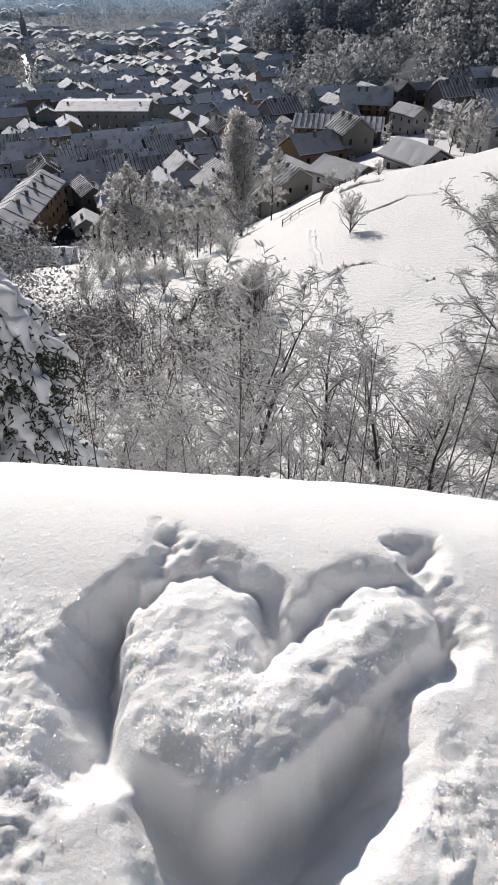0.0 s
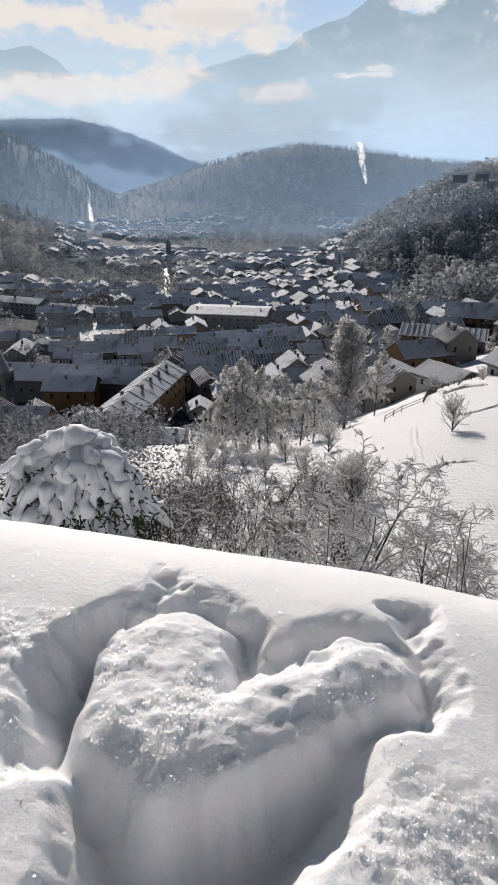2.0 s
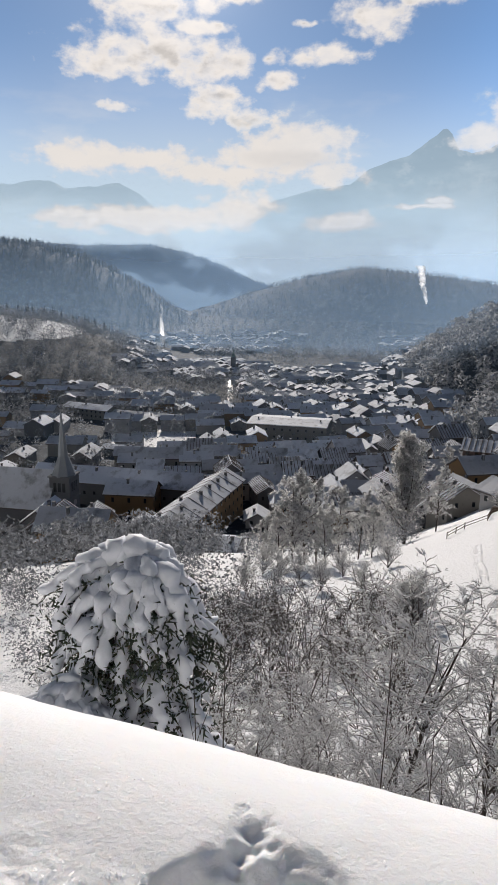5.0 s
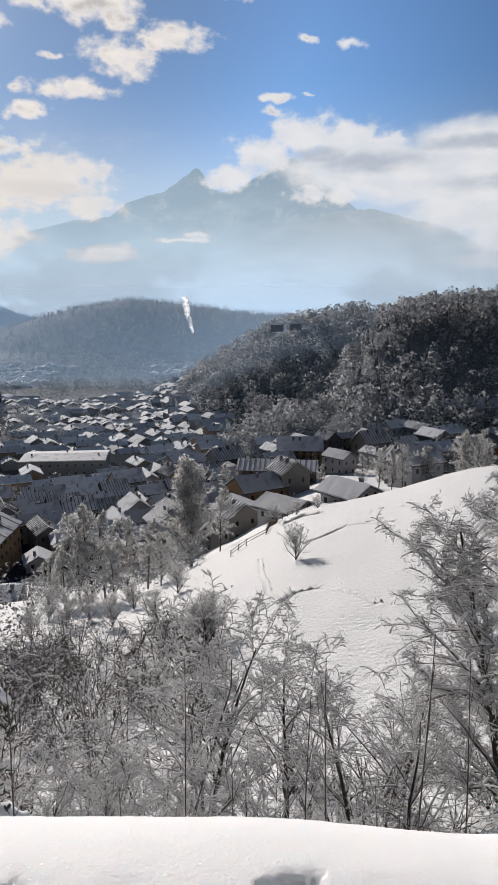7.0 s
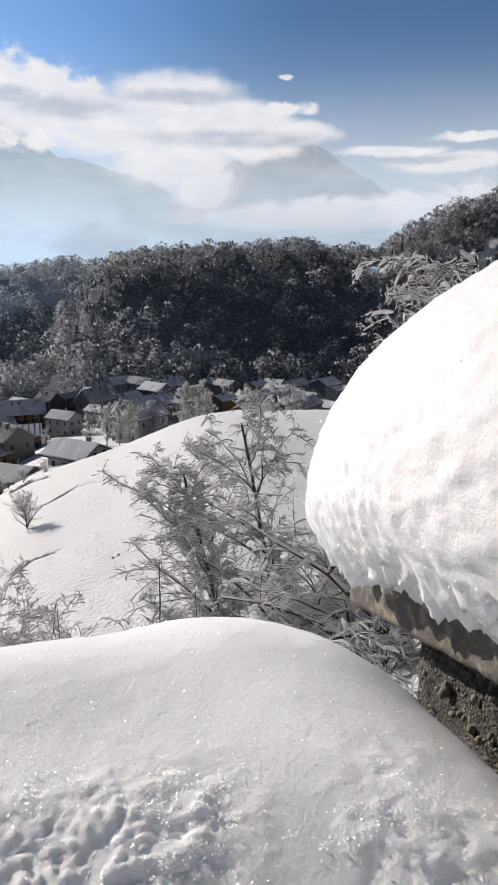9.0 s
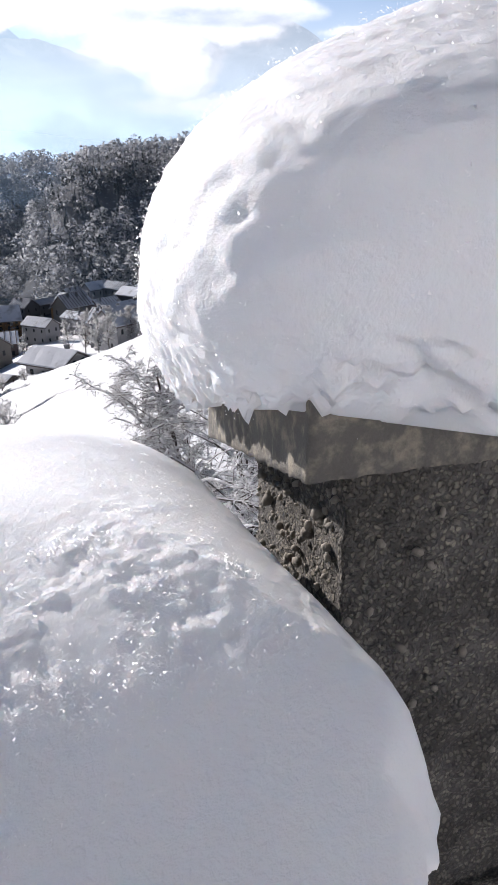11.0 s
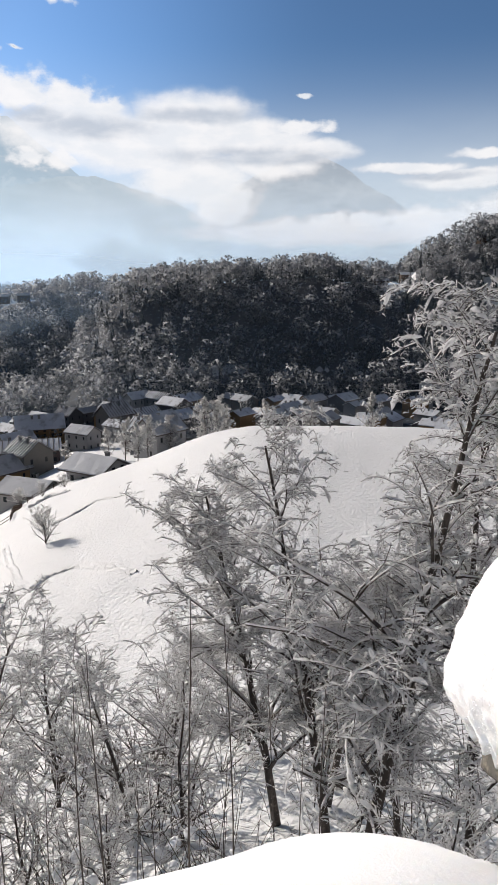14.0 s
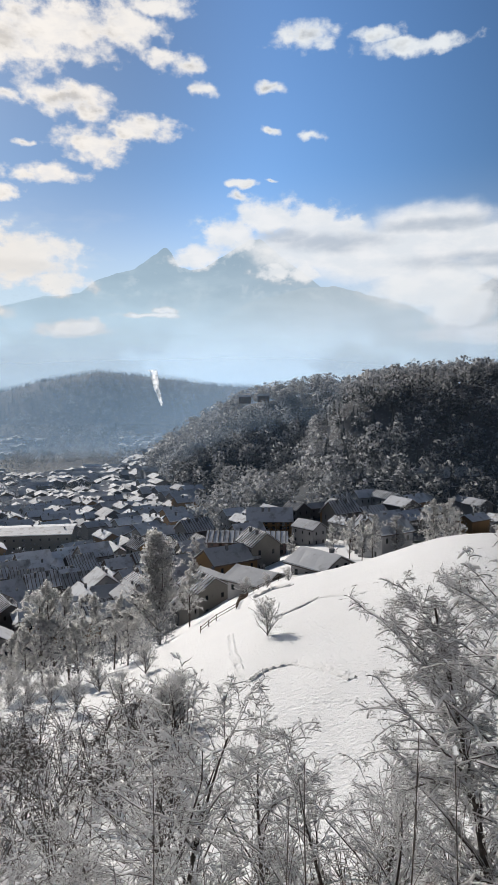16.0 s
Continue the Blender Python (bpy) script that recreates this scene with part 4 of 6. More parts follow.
tagged(piece("snow_crystal", kv.reshape(-1, 3), np.arange(78000).reshape(-1, 3), CRYSTAL, snow_drift), kind="stuff")


# ---- trees ----
def rounded(me, normals):
    """Shade loose tufts as the rounded crown that they make up."""
    me.polygons.foreach_set("use_smooth", np.ones(len(me.polygons), bool))
    me.normals_split_custom_set_from_vertices((normals / (np.linalg.norm(normals, axis=1, keepdims=True) + 1e-9)).tolist())


def tubes(p0, p1, r0, r1, sides=3, spin=0.0):
    """Many tapered sticks as one mesh."""
    p0, p1, r0, r1 = (np.asarray(v, float) for v in (p0, p1, r0, r1))
    d = p1 - p0
    d = d / (np.linalg.norm(d, axis=1, keepdims=True) + 1e-9)
    ref = np.where(np.abs(d[:, 2:3]) > 0.9, np.array([[1.0, 0, 0]]), np.array([[0, 0, 1.0]]))
    u = np.cross(d, ref)
    u /= np.linalg.norm(u, axis=1, keepdims=True) + 1e-9
    v = np.cross(d, u)
    n = len(p0)
    rings = []
    for k in range(sides):
        a = 2 * np.pi * k / sides + spin
        o = np.cos(a) * u + np.sin(a) * v
        rings.append((p0 + o * r0[:, None], p1 + o * r1[:, None]))
    verts = np.stack([q for pair in rings for q in pair], 1).reshape(-1, 3)
    base = (np.arange(n) * 2 * sides)[:, None]
    faces = np.concatenate([base + np.array([[2 * k, 2 * ((k + 1) % sides), 2 * ((k + 1) % sides) + 1, 2 * k + 1]]) for k in range(sides)])
    return verts, faces


def spikes(p0, p1, r):
    """Many three-sided cones as one mesh."""
    p0, p1, r = (np.asarray(v, float) for v in (p0, p1, r))
    d = p1 - p0
    d = d / (np.linalg.norm(d, axis=1, keepdims=True) + 1e-9)
    u = np.cross(d, np.where(np.abs(d[:, 2:3]) > 0.9, np.array([[1.0, 0, 0]]), np.array([[0, 0, 1.0]])))
    u /= np.linalg.norm(u, axis=1, keepdims=True) + 1e-9
    w = np.cross(d, u)
    ring = [p0 + (np.cos(a) * u + np.sin(a) * w) * r[:, None] for a in (0.5, 2.6, 4.7)]
    verts = np.stack([*ring, p1], 1).reshape(-1, 3)
    return verts, (np.array([[0, 1, 3], [1, 2, 3], [2, 0, 3]])[None] + (np.arange(len(p0)) * 4)[:, None, None]).reshape(-1, 3)


def grow(seed, height, girth, counts=(14, 7, 5), reach=(0.42, 0.5, 0.45), rise=(0.7, 0.45, 0.2), droop=(0.0, 0.05, 0.16, 0.3), first=0.25, lean=(0, 0), wander=0.12, ragged=0.3):
    """A bare branching skeleton: rows of start, end, radii and level."""
    g = random.Random(seed)
    rows = []

    def branch(p, d, length, r, level):
        steps = (9, 6, 4, 3)[level]
        step = length / steps
        spots = []
        for i in range(steps):
            sway = wander * (0.35 if level == 0 else 1.0)
            d = Vector((d.x + g.gauss(0, sway), d.y + g.gauss(0, sway), d.z + g.gauss(0, wander * 0.7) - droop[level] * (0.4 + i / steps))).normalized()
            q = p + d * step
            ra, rb = r * (1 - 0.8 * i / steps), r * (1 - 0.8 * (i + 1) / steps)
            rows.append((*p, *q, ra, rb, level))
            spots.append((p.copy(), q.copy(), d.copy(), rb, (i + 1) / steps))
            p = q
        if level >= len(counts):
            return
        for k in range(counts[level]):
            f = first if level == 0 else 0.12
            t = f + (1 - f) * (k + g.random()) / counts[level]
            a, b, dd, rb, _ = spots[min(steps - 1, int(t * steps))]
            at = a.lerp(b, g.random())
            side = Vector((g.gauss(0, 1), g.gauss(0, 1), 0))
            side = (side - dd * side.dot(dd)).normalized()
            nd = (side + Vector((0, 0, 1)) * rise[level] * g.uniform(0.5, 1.4) + dd * 0.35).normalized()
            ln = length * reach[level] * (1.15 - 0.75 * t if level == 0 else 1.1 - 0.5 * t) * g.uniform(1 - ragged, 1 + ragged)
            branch(at, nd, ln, min(rb * 0.7, 0.02 * ln + 0.004), level + 1)

    branch(Vector((0, 0, 0)), Vector((lean[0], lean[1], 1)).normalized(), height, girth, 0)
    return np.array(rows)


def snowy_tree(name, seed, height, girth, label, category="tree", snow=1.0, thin=0.006, pads=0.05, pad_size=0.07, solid=2, twig=None, rime=0, rime_size=0.3, **how):
    """A bare tree: trunk and limbs, twigs, and the snow lying along them."""
    rows = grow(seed, height, girth, **how)
    p0, p1, r0, r1, lev = rows[:, :3], rows[:, 3:6], rows[:, 6], rows[:, 7], rows[:, 8]
    g = np.random.default_rng(seed)
    tree = tagged(new(name), label, category)
    thick = lev < solid
    r0, r1 = np.maximum(r0, thin), np.maximum(r1, thin * 0.7)
    big, mid = lev == 0, (lev > 0) & thick
    va, fa = tubes(p0[big], p1[big], r0[big], r1[big], 7)
    vb, fb = tubes(p0[mid], p1[mid], r0[mid], r1[mid], 4)
    piece("trunk", np.concatenate([va, vb]), np.concatenate([fa, fb + len(va)]), BARK, tree, "dark trunk with its limbs")
    fine = ~thick & ~((lev >= lev.max()) & (np.arange(len(lev)) % 9 < 5))
    tagged(piece("crown", *tubes(p0[fine], p1[fine], r0[fine], r1[fine], 3), twig or TWIG, tree, "fine bare twigs"), kind="stuff") if fine.any() else None
    d = p1 - p0
    last = lev >= lev.max()
    flat = np.abs(d[:, 2]) / (np.linalg.norm(d, axis=1) + 1e-9)
    keep = (lev > 0) & np.where(last, (~fine & (g.random(len(rows)) < 0.75)), (flat < 0.96) & (g.random(len(rows)) < np.where(lev == 1, 0.6, 0.8)))
    fat = g.uniform(0.55, 1.5, len(rows)) * snow * thin * np.array([8.0, 6.0, 4.2, 1.9])[np.minimum(lev, 3).astype(int)]
    s0, s1 = fat, fat * g.uniform(0.6, 1.1, len(rows))
    up = np.stack([0 * r0, 0 * r0, np.minimum(r0, 0.09) * 0.8 + s0 * 0.6], -1)
    v1, f1 = tubes(p0[keep] + up[keep], p1[keep] + up[keep], s0[keep], s1[keep], 3, 0.5)
    lots = (lev >= 1) & (g.random(len(rows)) < pads)
    if lots.any():
        v2, f2 = blobs((p0[lots] + p1[lots]) / 2 + up[lots] * 1.5, g.uniform(0.4, 1.3, lots.sum()) * pad_size, seed, 0.65)
        v, f = np.concatenate([v1, v2]), [f1, f2 + len(v1)]
    else:
        v, f = v1, f1
    tagged(piece("snow", v, f, FROST, tree, "fresh snow along the branches"), kind="stuff")
    if rime:
        pick = g.choice(np.nonzero(lev >= 1)[0], rime)
        c = p0[pick] + (p1 - p0)[pick] * g.random((rime, 1)) + g.normal(0, rime_size * 0.9, (rime, 3))
        v = (c[:, None] + g.normal(0, 1, (rime, 3, 3)) * rime_size * g.uniform(0.35, 1.0, (rime, 1, 1))).reshape(-1, 3)
        # tuft colour goes from grey rime low down to white rime higher up
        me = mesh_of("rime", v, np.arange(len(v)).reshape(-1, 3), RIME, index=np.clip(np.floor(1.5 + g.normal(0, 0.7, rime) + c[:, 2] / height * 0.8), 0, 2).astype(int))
        out = c - np.array([0, 0, height * 0.55]) * 1.0
        out = out / np.linalg.norm(out, axis=1, keepdims=True) + g.normal(0, 0.4, out.shape)
        rounded(me, np.repeat(out[:, None], 3, 1).reshape(-1, 3))
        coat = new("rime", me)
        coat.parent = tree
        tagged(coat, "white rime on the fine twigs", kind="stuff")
    return tree


def stand(yaw, dist, sink=0.1):
    x, y = polar(yaw, dist)
    return x, y, float(ground(x, y)) - sink


def plant(tree, yaw, dist, spin=0.0, size=1.0, sink=0.1, tip=(0, 0)):
    tree.matrix_basis = Matrix.LocRotScale(stand(yaw, dist, sink), Euler((radians(tip[0]), radians(tip[1]), radians(spin))), (size,) * 3)
    return tree


def plant_copy(tree, yaw, dist, spin=0.0, size=1.0, sink=0.1):
    x, y, z = stand(yaw, dist, sink)
    m = Matrix.LocRotScale((x, y, z), Euler((0, 0, radians(spin))), (size,) * 3)
    made = copy_thing(tree, Matrix.Identity(4))
    made.matrix_basis = m
    return made


def laden_tree(name, seed, height, girth, label, category="tree", twigs=2200, twig_len=(0.22, 0.55), twig_r=0.011, sag=0.5, heavy=0.1, pads=0, **how):
    """A bare tree after snowfall: bark below, a ridge of snow along each limb, and snow-coated twigs with dark undersides."""
    rows = grow(seed, height, girth, **how)
    p0, p1, r0, r1, lev = rows[:, :3], rows[:, 3:6], rows[:, 6], rows[:, 7], rows[:, 8]
    g = np.random.default_rng(seed)
    tree = tagged(new(name), label, category)
    r0, r1 = np.maximum(r0, 0.008), np.maximum(r1, 0.006)
    big = lev == 0
    va, fa = tubes(p0[big], p1[big], r0[big], r1[big], 8)
    vb, fb = tubes(p0[~big], p1[~big], r0[~big], r1[~big], 3)
    piece("trunk", np.concatenate([va, vb]), np.concatenate([fa, fb + len(va)]), BARK, tree, "dark trunk with its limbs")
    d = p1 - p0
    ln = np.linalg.norm(d, axis=1)
    d = d / ln[:, None]
    lie = np.sqrt(1 - np.clip(d[:, 2], -1, 1) ** 2)
    keep = (lev > 0) & (lie > 0.3) & (g.random(len(lev)) < 0.82)
    s0 = np.minimum(r0 * 0.7, 0.03) + 0.006 * g.uniform(0.5, 1.8, len(lev)) * (0.4 + lie)
    s1 = s0 * g.uniform(0.6, 1.1, len(lev))
    s0 = s0 * np.where(g.random(len(lev)) < heavy, 1.8, 1.0)
    lift = np.stack([0 * r0, 0 * r0, r0 * 0.7 + s0 * 0.45], -1)
    v1, f1 = tubes(p0[keep] + lift[keep], p1[keep] + lift[keep] * 0.95, s0[keep], s1[keep], 3, 0.3)
    # twigs all along the branches, thicker set towards their ends
    share = ln * np.array([0.2, 0.8, 1.6, 1.8])[np.minimum(lev, 3).astype(int)]
    share[(lev == 0) & (p0[:, 2] < height * 0.55)] = 0
    pick = g.choice(len(lev), twigs, p=share / share.sum())
    at_ = p0[pick] + (p1 - p0)[pick] * g.random((twigs, 1)) + g.normal(0, 0.05, (twigs, 3))
    way_ = d[pick] * g.uniform(0.1, 0.8, (twigs, 1)) + g.normal(0, 0.6, (twigs, 3)) * [1, 1, 0.75] + [0, 0, 0.1]
    way_ /= np.linalg.norm(way_, axis=1, keepdims=True)
    tl = g.uniform(*twig_len, twigs)[:, None]
    mid = at_ + way_ * tl * 0.55
    bow = way_ - np.array([0, 0, 1.0]) * sag * g.uniform(0.2, 1.3, (twigs, 1)) + g.normal(0, 0.3, (twigs, 3))
    tip = mid + bow / np.linalg.norm(bow, axis=1, keepdims=True) * tl * 0.5
    tr = twig_r * g.uniform(0.45, 1.6, twigs)
    up_ = np.stack([0 * tr, 0 * tr, tr * 0.6], -1)
    v2, f2 = tubes(at_ + up_, mid + up_, tr * 0.8, tr, 3, 0.5)
    vs, fs = spikes(mid + up_, tip, tr)
    # two short side twigs on each
    t3 = g.random((twigs, 2, 1))
    root = at_[:, None] + (mid - at_)[:, None] * t3
    out_ = g.normal(0, 0.8, (twigs, 2, 3)) * [1, 1, 0.6] + way_[:, None] * 0.6 - [0, 0, sag * 0.25]
    out_ = out_ / np.linalg.norm(out_, axis=-1, keepdims=True) * tl[:, None] * g.uniform(0.25, 0.6, (twigs, 2, 1))
    v3, f3 = spikes(root.reshape(-1, 3), (root + out_).reshape(-1, 3), np.repeat(tr * 0.9, 2) * g.uniform(0.6, 1.1, twigs * 2))
    n1, n2, n3 = len(v1), len(v1) + len(v2), len(v1) + len(v2) + len(vs)
    tagged(piece("snow", np.concatenate([v1, v2, vs, v3]), [np.concatenate([f1, f2 + n1]), np.concatenate([fs + n2, f3 + n3])], FROST, tree, "fresh snow along the branches"), kind="stuff")
    if pads:
        # heavy pads of snow bowed over the limbs
        able = np.flatnonzero((lev > 0) & (lie > 0.45))
        on = g.choice(able, pads)
        hd = d[on] + g.normal(0, 0.12, (pads, 3))
        hl, hr = g.uniform(0.06, 0.17, (pads, 1)), g.uniform(0.018, 0.048, pads)
        mid_ = p0[on] + (p1 - p0)[on] * g.random((pads, 1)) + np.stack([0 * hr, 0 * hr, hr * 0.6], -1)
        along = np.array([-1.0, -0.8, -0.3, 0.3, 0.8, 1.0])
        line = [mid_ + hd * hl * q - np.array([0, 0, 1.0]) * hl * 0.45 * max(q, 0) ** 2 for q in along]
        fat = [hr * w for w in (0.05, 0.6, 1.0, 0.95, 0.6, 0.08)]
        pv, pf, pn = [], [], 0
        for q in range(5):
            vq, fq = tubes(line[q], line[q + 1], fat[q], fat[q + 1], 6)
            pv.append(vq)
            pf.append(fq + pn)
            pn += len(vq)
        pv = np.concatenate(pv)
        pv = pv + 0.008 * np.stack([rough_noise(pv, 0.05, 2, q) for q in (1, 2, 3)], -1)
        tagged(piece("snow_pad", pv, np.concatenate(pf), FROST, tree, "thick pads of snow", soft=True), kind="stuff")
    dark = g.random(twigs) < 0.75
    wide = np.cross(way_, g.normal(0, 1, (twigs, 3)))
    wide = wide / np.linalg.norm(wide, axis=1, keepdims=True) * 0.0042
    drop_ = np.stack([0 * tr, 0 * tr, tr * 0.9], -1)
    q = np.stack([at_ - wide - drop_ * 0.5, at_ + wide - drop_ * 0.5, mid + wide - drop_, mid - wide - drop_], 1)[dark]
    q2 = np.stack([mid - wide - drop_, mid + wide - drop_, tip + wide * 0.5 - drop_ * 0.6, tip - wide * 0.5 - drop_ * 0.6], 1)[dark]
    v4 = np.concatenate([q, q2]).reshape(-1, 3)
    tagged(piece("crown", v4, np.arange(len(v4)).reshape(-1, 4), TWIG, tree, "fine bare twigs"), kind="stuff")
    return tree


# trees close below the wall
BIRCH = "slender birch with dark trunk, branches bowed under snow"
birch = laden_tree("birch", 11, 8.8, 0.12, BIRCH, counts=(22, 9, 5), reach=(0.42, 0.40, 0.42), rise=(1.7, 0.6, 0.2), droop=(0, 0.07, 0.15, 0.26), first=0.2, lean=(-0.08, 0.02), wander=0.15, twigs=12000, twig_len=(0.06, 0.18), twig_r=0.0056, sag=0.6)
plant(birch, -25.6, 14.0)
larch = laden_tree("snowy_tree", 23, 11.2, 0.13, "tall tree with heavy clumps of snow on drooping branches", counts=(32, 8, 4), reach=(0.31, 0.40, 0.42), rise=(1.3, 0.4, 0.1), droop=(0, 0.11, 0.19, 0.28), first=0.12, wander=0.15, twigs=10500, twig_len=(0.05, 0.17), twig_r=0.0068, sag=0.7, heavy=0.08, pads=520)
plant(larch, -34.5, 11.5)
plant_copy(birch, -30.6, 15.5, 140, 0.86)
plant_copy(birch, -37.6, 13.0, 250, 0.82)
hazel = laden_tree("snowy_shrub", 31, 5.8, 0.08, "many-stemmed shrub thickly covered with snow", "shrub", counts=(14, 7, 4), reach=(0.72, 0.38, 0.42), rise=(2.0, 0.9, 0.5), droop=(0, 0.05, 0.10, 0.16), first=0.03, wander=0.17, twigs=2200, twig_len=(0.08, 0.22), twig_r=0.0085, sag=0.4, pads=110)
plant(hazel, 3.6, 15.5, 0, 1.1)
hazel_b = laden_tree("snowy_shrub", 37, 4.9, 0.07, "many-stemmed shrub with bowed branches under snow", "shrub", counts=(13, 7, 4), reach=(0.72, 0.38, 0.42), rise=(1.8, 0.8, 0.4), droop=(0, 0.06, 0.12, 0.18), first=0.03, wander=0.17, twigs=1900, twig_len=(0.08, 0.20), twig_r=0.0075, sag=0.45)
plant(hazel_b, -10.5, 15.0)
for i, (src, yaw, dist, spin, size) in enumerate([(hazel, -4.0, 18.0, 70, 0.9), (hazel_b, 9.5, 15.0, 40, 0.85), (hazel_b, 15.0, 14.0, 150, 0.75), (hazel_b, 20.5, 12.5, 210, 0.75), (hazel_b, -16.0, 13.5, 250, 0.85),
                                                 (hazel_b, -1.0, 11.5, 300, 0.62), (hazel, 7.0, 10.5, 20, 0.58), (hazel_b, -8.0, 10.5, 100, 0.6), (hazel, -30.5, 17.0, 10, 0.95), (hazel_b, -15.0, 19.0, 130, 0.9),
                                                 (hazel, 26.0, 13.0, 330, 0.7), (hazel_b, 13.0, 9.0, 280, 0.5), (hazel, 37.0, 12.0, 90, 0.7), (larch, -45.0, 12.0, 120, 0.95), (hazel_b, -41.0, 7.5, 190, 0.6), (larch, -30.8, 13.0, 200, 0.86)]):
    plant_copy(src, yaw, dist, spin, size)


def sapling(seed, height, label="thin dark sapling stem with little snow"):
    return snowy_tree("sapling", seed, height, 0.015, label, "sapling", counts=(5, 1), reach=(0.2, 0.4), rise=(2.6, 1.0), droop=(0, 0.0, 0.03, 0.1), first=0.3, wander=0.04, snow=0.2, thin=0.0035, pads=0.0, solid=3)


saplings = [sapling(50 + i, h) for i, h in enumerate((4.6, 5.0, 3.9))]
spots = [(23.5, 4.6), (22.0, 4.8), (17.0, 5.2), (-6.0, 5.0), (-9.0, 5.6), (-11.5, 5.2), (-14.0, 6.0), (-16.5, 5.0), (-18.5, 5.8), (-20.0, 5.2), (-22.0, 5.9), (-24.0, 5.1), (-26.0, 5.6), (-28.0, 6.2), (-3.0, 6.0), (0.5, 5.6), (6.0, 5.8), (11.0, 5.6), (-30.0, 5.4), (-12.6, 6.6)]
for i, (yaw, dist) in enumerate(spots):
    (plant if i < 3 else plant_copy)(saplings[i % 3], yaw, dist, 47 * i, 1.0 if i < 3 else rng.uniform(0.75, 1.05))

# snow-loaded evergreen below the wall
evergreen = tagged(new("evergreen"), "spreading evergreen bent under thick rounded pads of snow", "tree")
g = np.random.default_rng(8)
bones, drape_a, drape_w, tufts = [], [], [], []
for i in range(140):
    az0, t = i * 2.4 + g.normal(0, 0.3), g.uniform(0.42, 1.0) if i > 40 else g.uniform(0.9, 1.0)
    length = (2.9 - 1.5 * t) * g.uniform(0.75, 1.15)
    p = np.array([0, 0, 7.0 * t])
    d = np.array([np.cos(az0), np.sin(az0), 0.5 - 0.2 * t])
    load = g.uniform(0.075, 0.14)
    for k in range(10):
        d = d + np.array([0, 0, -0.19]) + g.normal(0, 0.06, 3)
        d = d / np.linalg.norm(d)
        q = p + d * length / 10
        bones.append((*p, *q, 0.035 * (1 - k / 11), 0.035 * (1 - (k + 1) / 11)))
        wide = load * (0.75 + 0.5 * np.sin(k * 1.1 + i)) * (1.0 if k < 7 else 0.75)
        for u in (0.0, 0.5):
            drape_a.append(p + (q - p) * u + [0, 0, wide * 0.6 * max(0.1, np.hypot(d[0], d[1]))] + g.normal(0, 0.02, 3))
            drape_w.append(max(wide, 0.07) * g.uniform(0.85, 1.15))
        for _ in range(8):
            tufts.append(((p + q) / 2 + g.normal(0, 0.12, 3) * [1, 1, 0.8] + [0, 0, -0.2], g.uniform(0.08, 0.2)))
        p = q
bones = np.array(bones)
piece("trunk", *tubes([[0, 0, 0]], [[0, 0, 6.9]], [0.11], [0.03], 8), BARK, evergreen, soft=True)
tagged(piece("branching", *tubes(bones[:, :3], bones[:, 3:6], bones[:, 6], bones[:, 7], 4), BARK, evergreen), kind="stuff")
tp = np.array([t[0] for t in tufts])
td = g.normal(0, 1, tp.shape)
td[:, 2] -= 0.7
td /= np.linalg.norm(td, axis=1, keepdims=True)
tl = np.array([t[1] for t in tufts])
tagged(piece("foliage", *spikes(tp, tp + td * tl[:, None], 0.018 + 0 * tl), NEEDLE, evergreen, "dark green and brown needles"), kind="stuff")
da, dw = np.array(drape_a).reshape(140, 20, 3), np.array(drape_w).reshape(140, 20)
dd = np.gradient(da, axis=1)
dd /= np.linalg.norm(dd, axis=-1, keepdims=True)
across = np.cross(dd, [0, 0, 1.0])
across /= np.linalg.norm(across, axis=-1, keepdims=True) + 1e-6
over = np.cross(across, dd)
round_ = np.arange(9) / 9 * 2 * np.pi
taper = np.sqrt(np.clip(1 - (np.linspace(-1, 1, 20) * 0.999) ** 8, 0, 1))
dw = dw * np.interp(np.arange(20), [0, 8, 20], [1.45, 1.25, 0.95]) * taper * (1 + 0.25 * np.sin(np.arange(20) * 0.9 + np.arange(140)[:, None] * 1.7))
tube_ = da[:, :, None] + (np.cos(round_)[:, None] * across[:, :, None] * 1.05 + np.sin(round_)[:, None] * over[:, :, None] * 0.9) * dw[:, :, None, None]
v = tube_.reshape(-1, 3)
v = v + 0.05 * np.stack([rough_noise(v, 0.22, 3, 101 + k) for k in range(3)], -1)
one_f = grid_faces(20, 9, True)
f = (one_f[None] + (np.arange(140) * 180)[:, None, None]).reshape(-1, 4)
tagged(piece("snow", v, f, SNOW_PAD, evergreen, "rounded drapes of snow", soft=True), kind="stuff")
plant(evergreen, 30.0, 9.0)
plant_copy(evergreen, 36.5, 8.0, 120, 0.70)

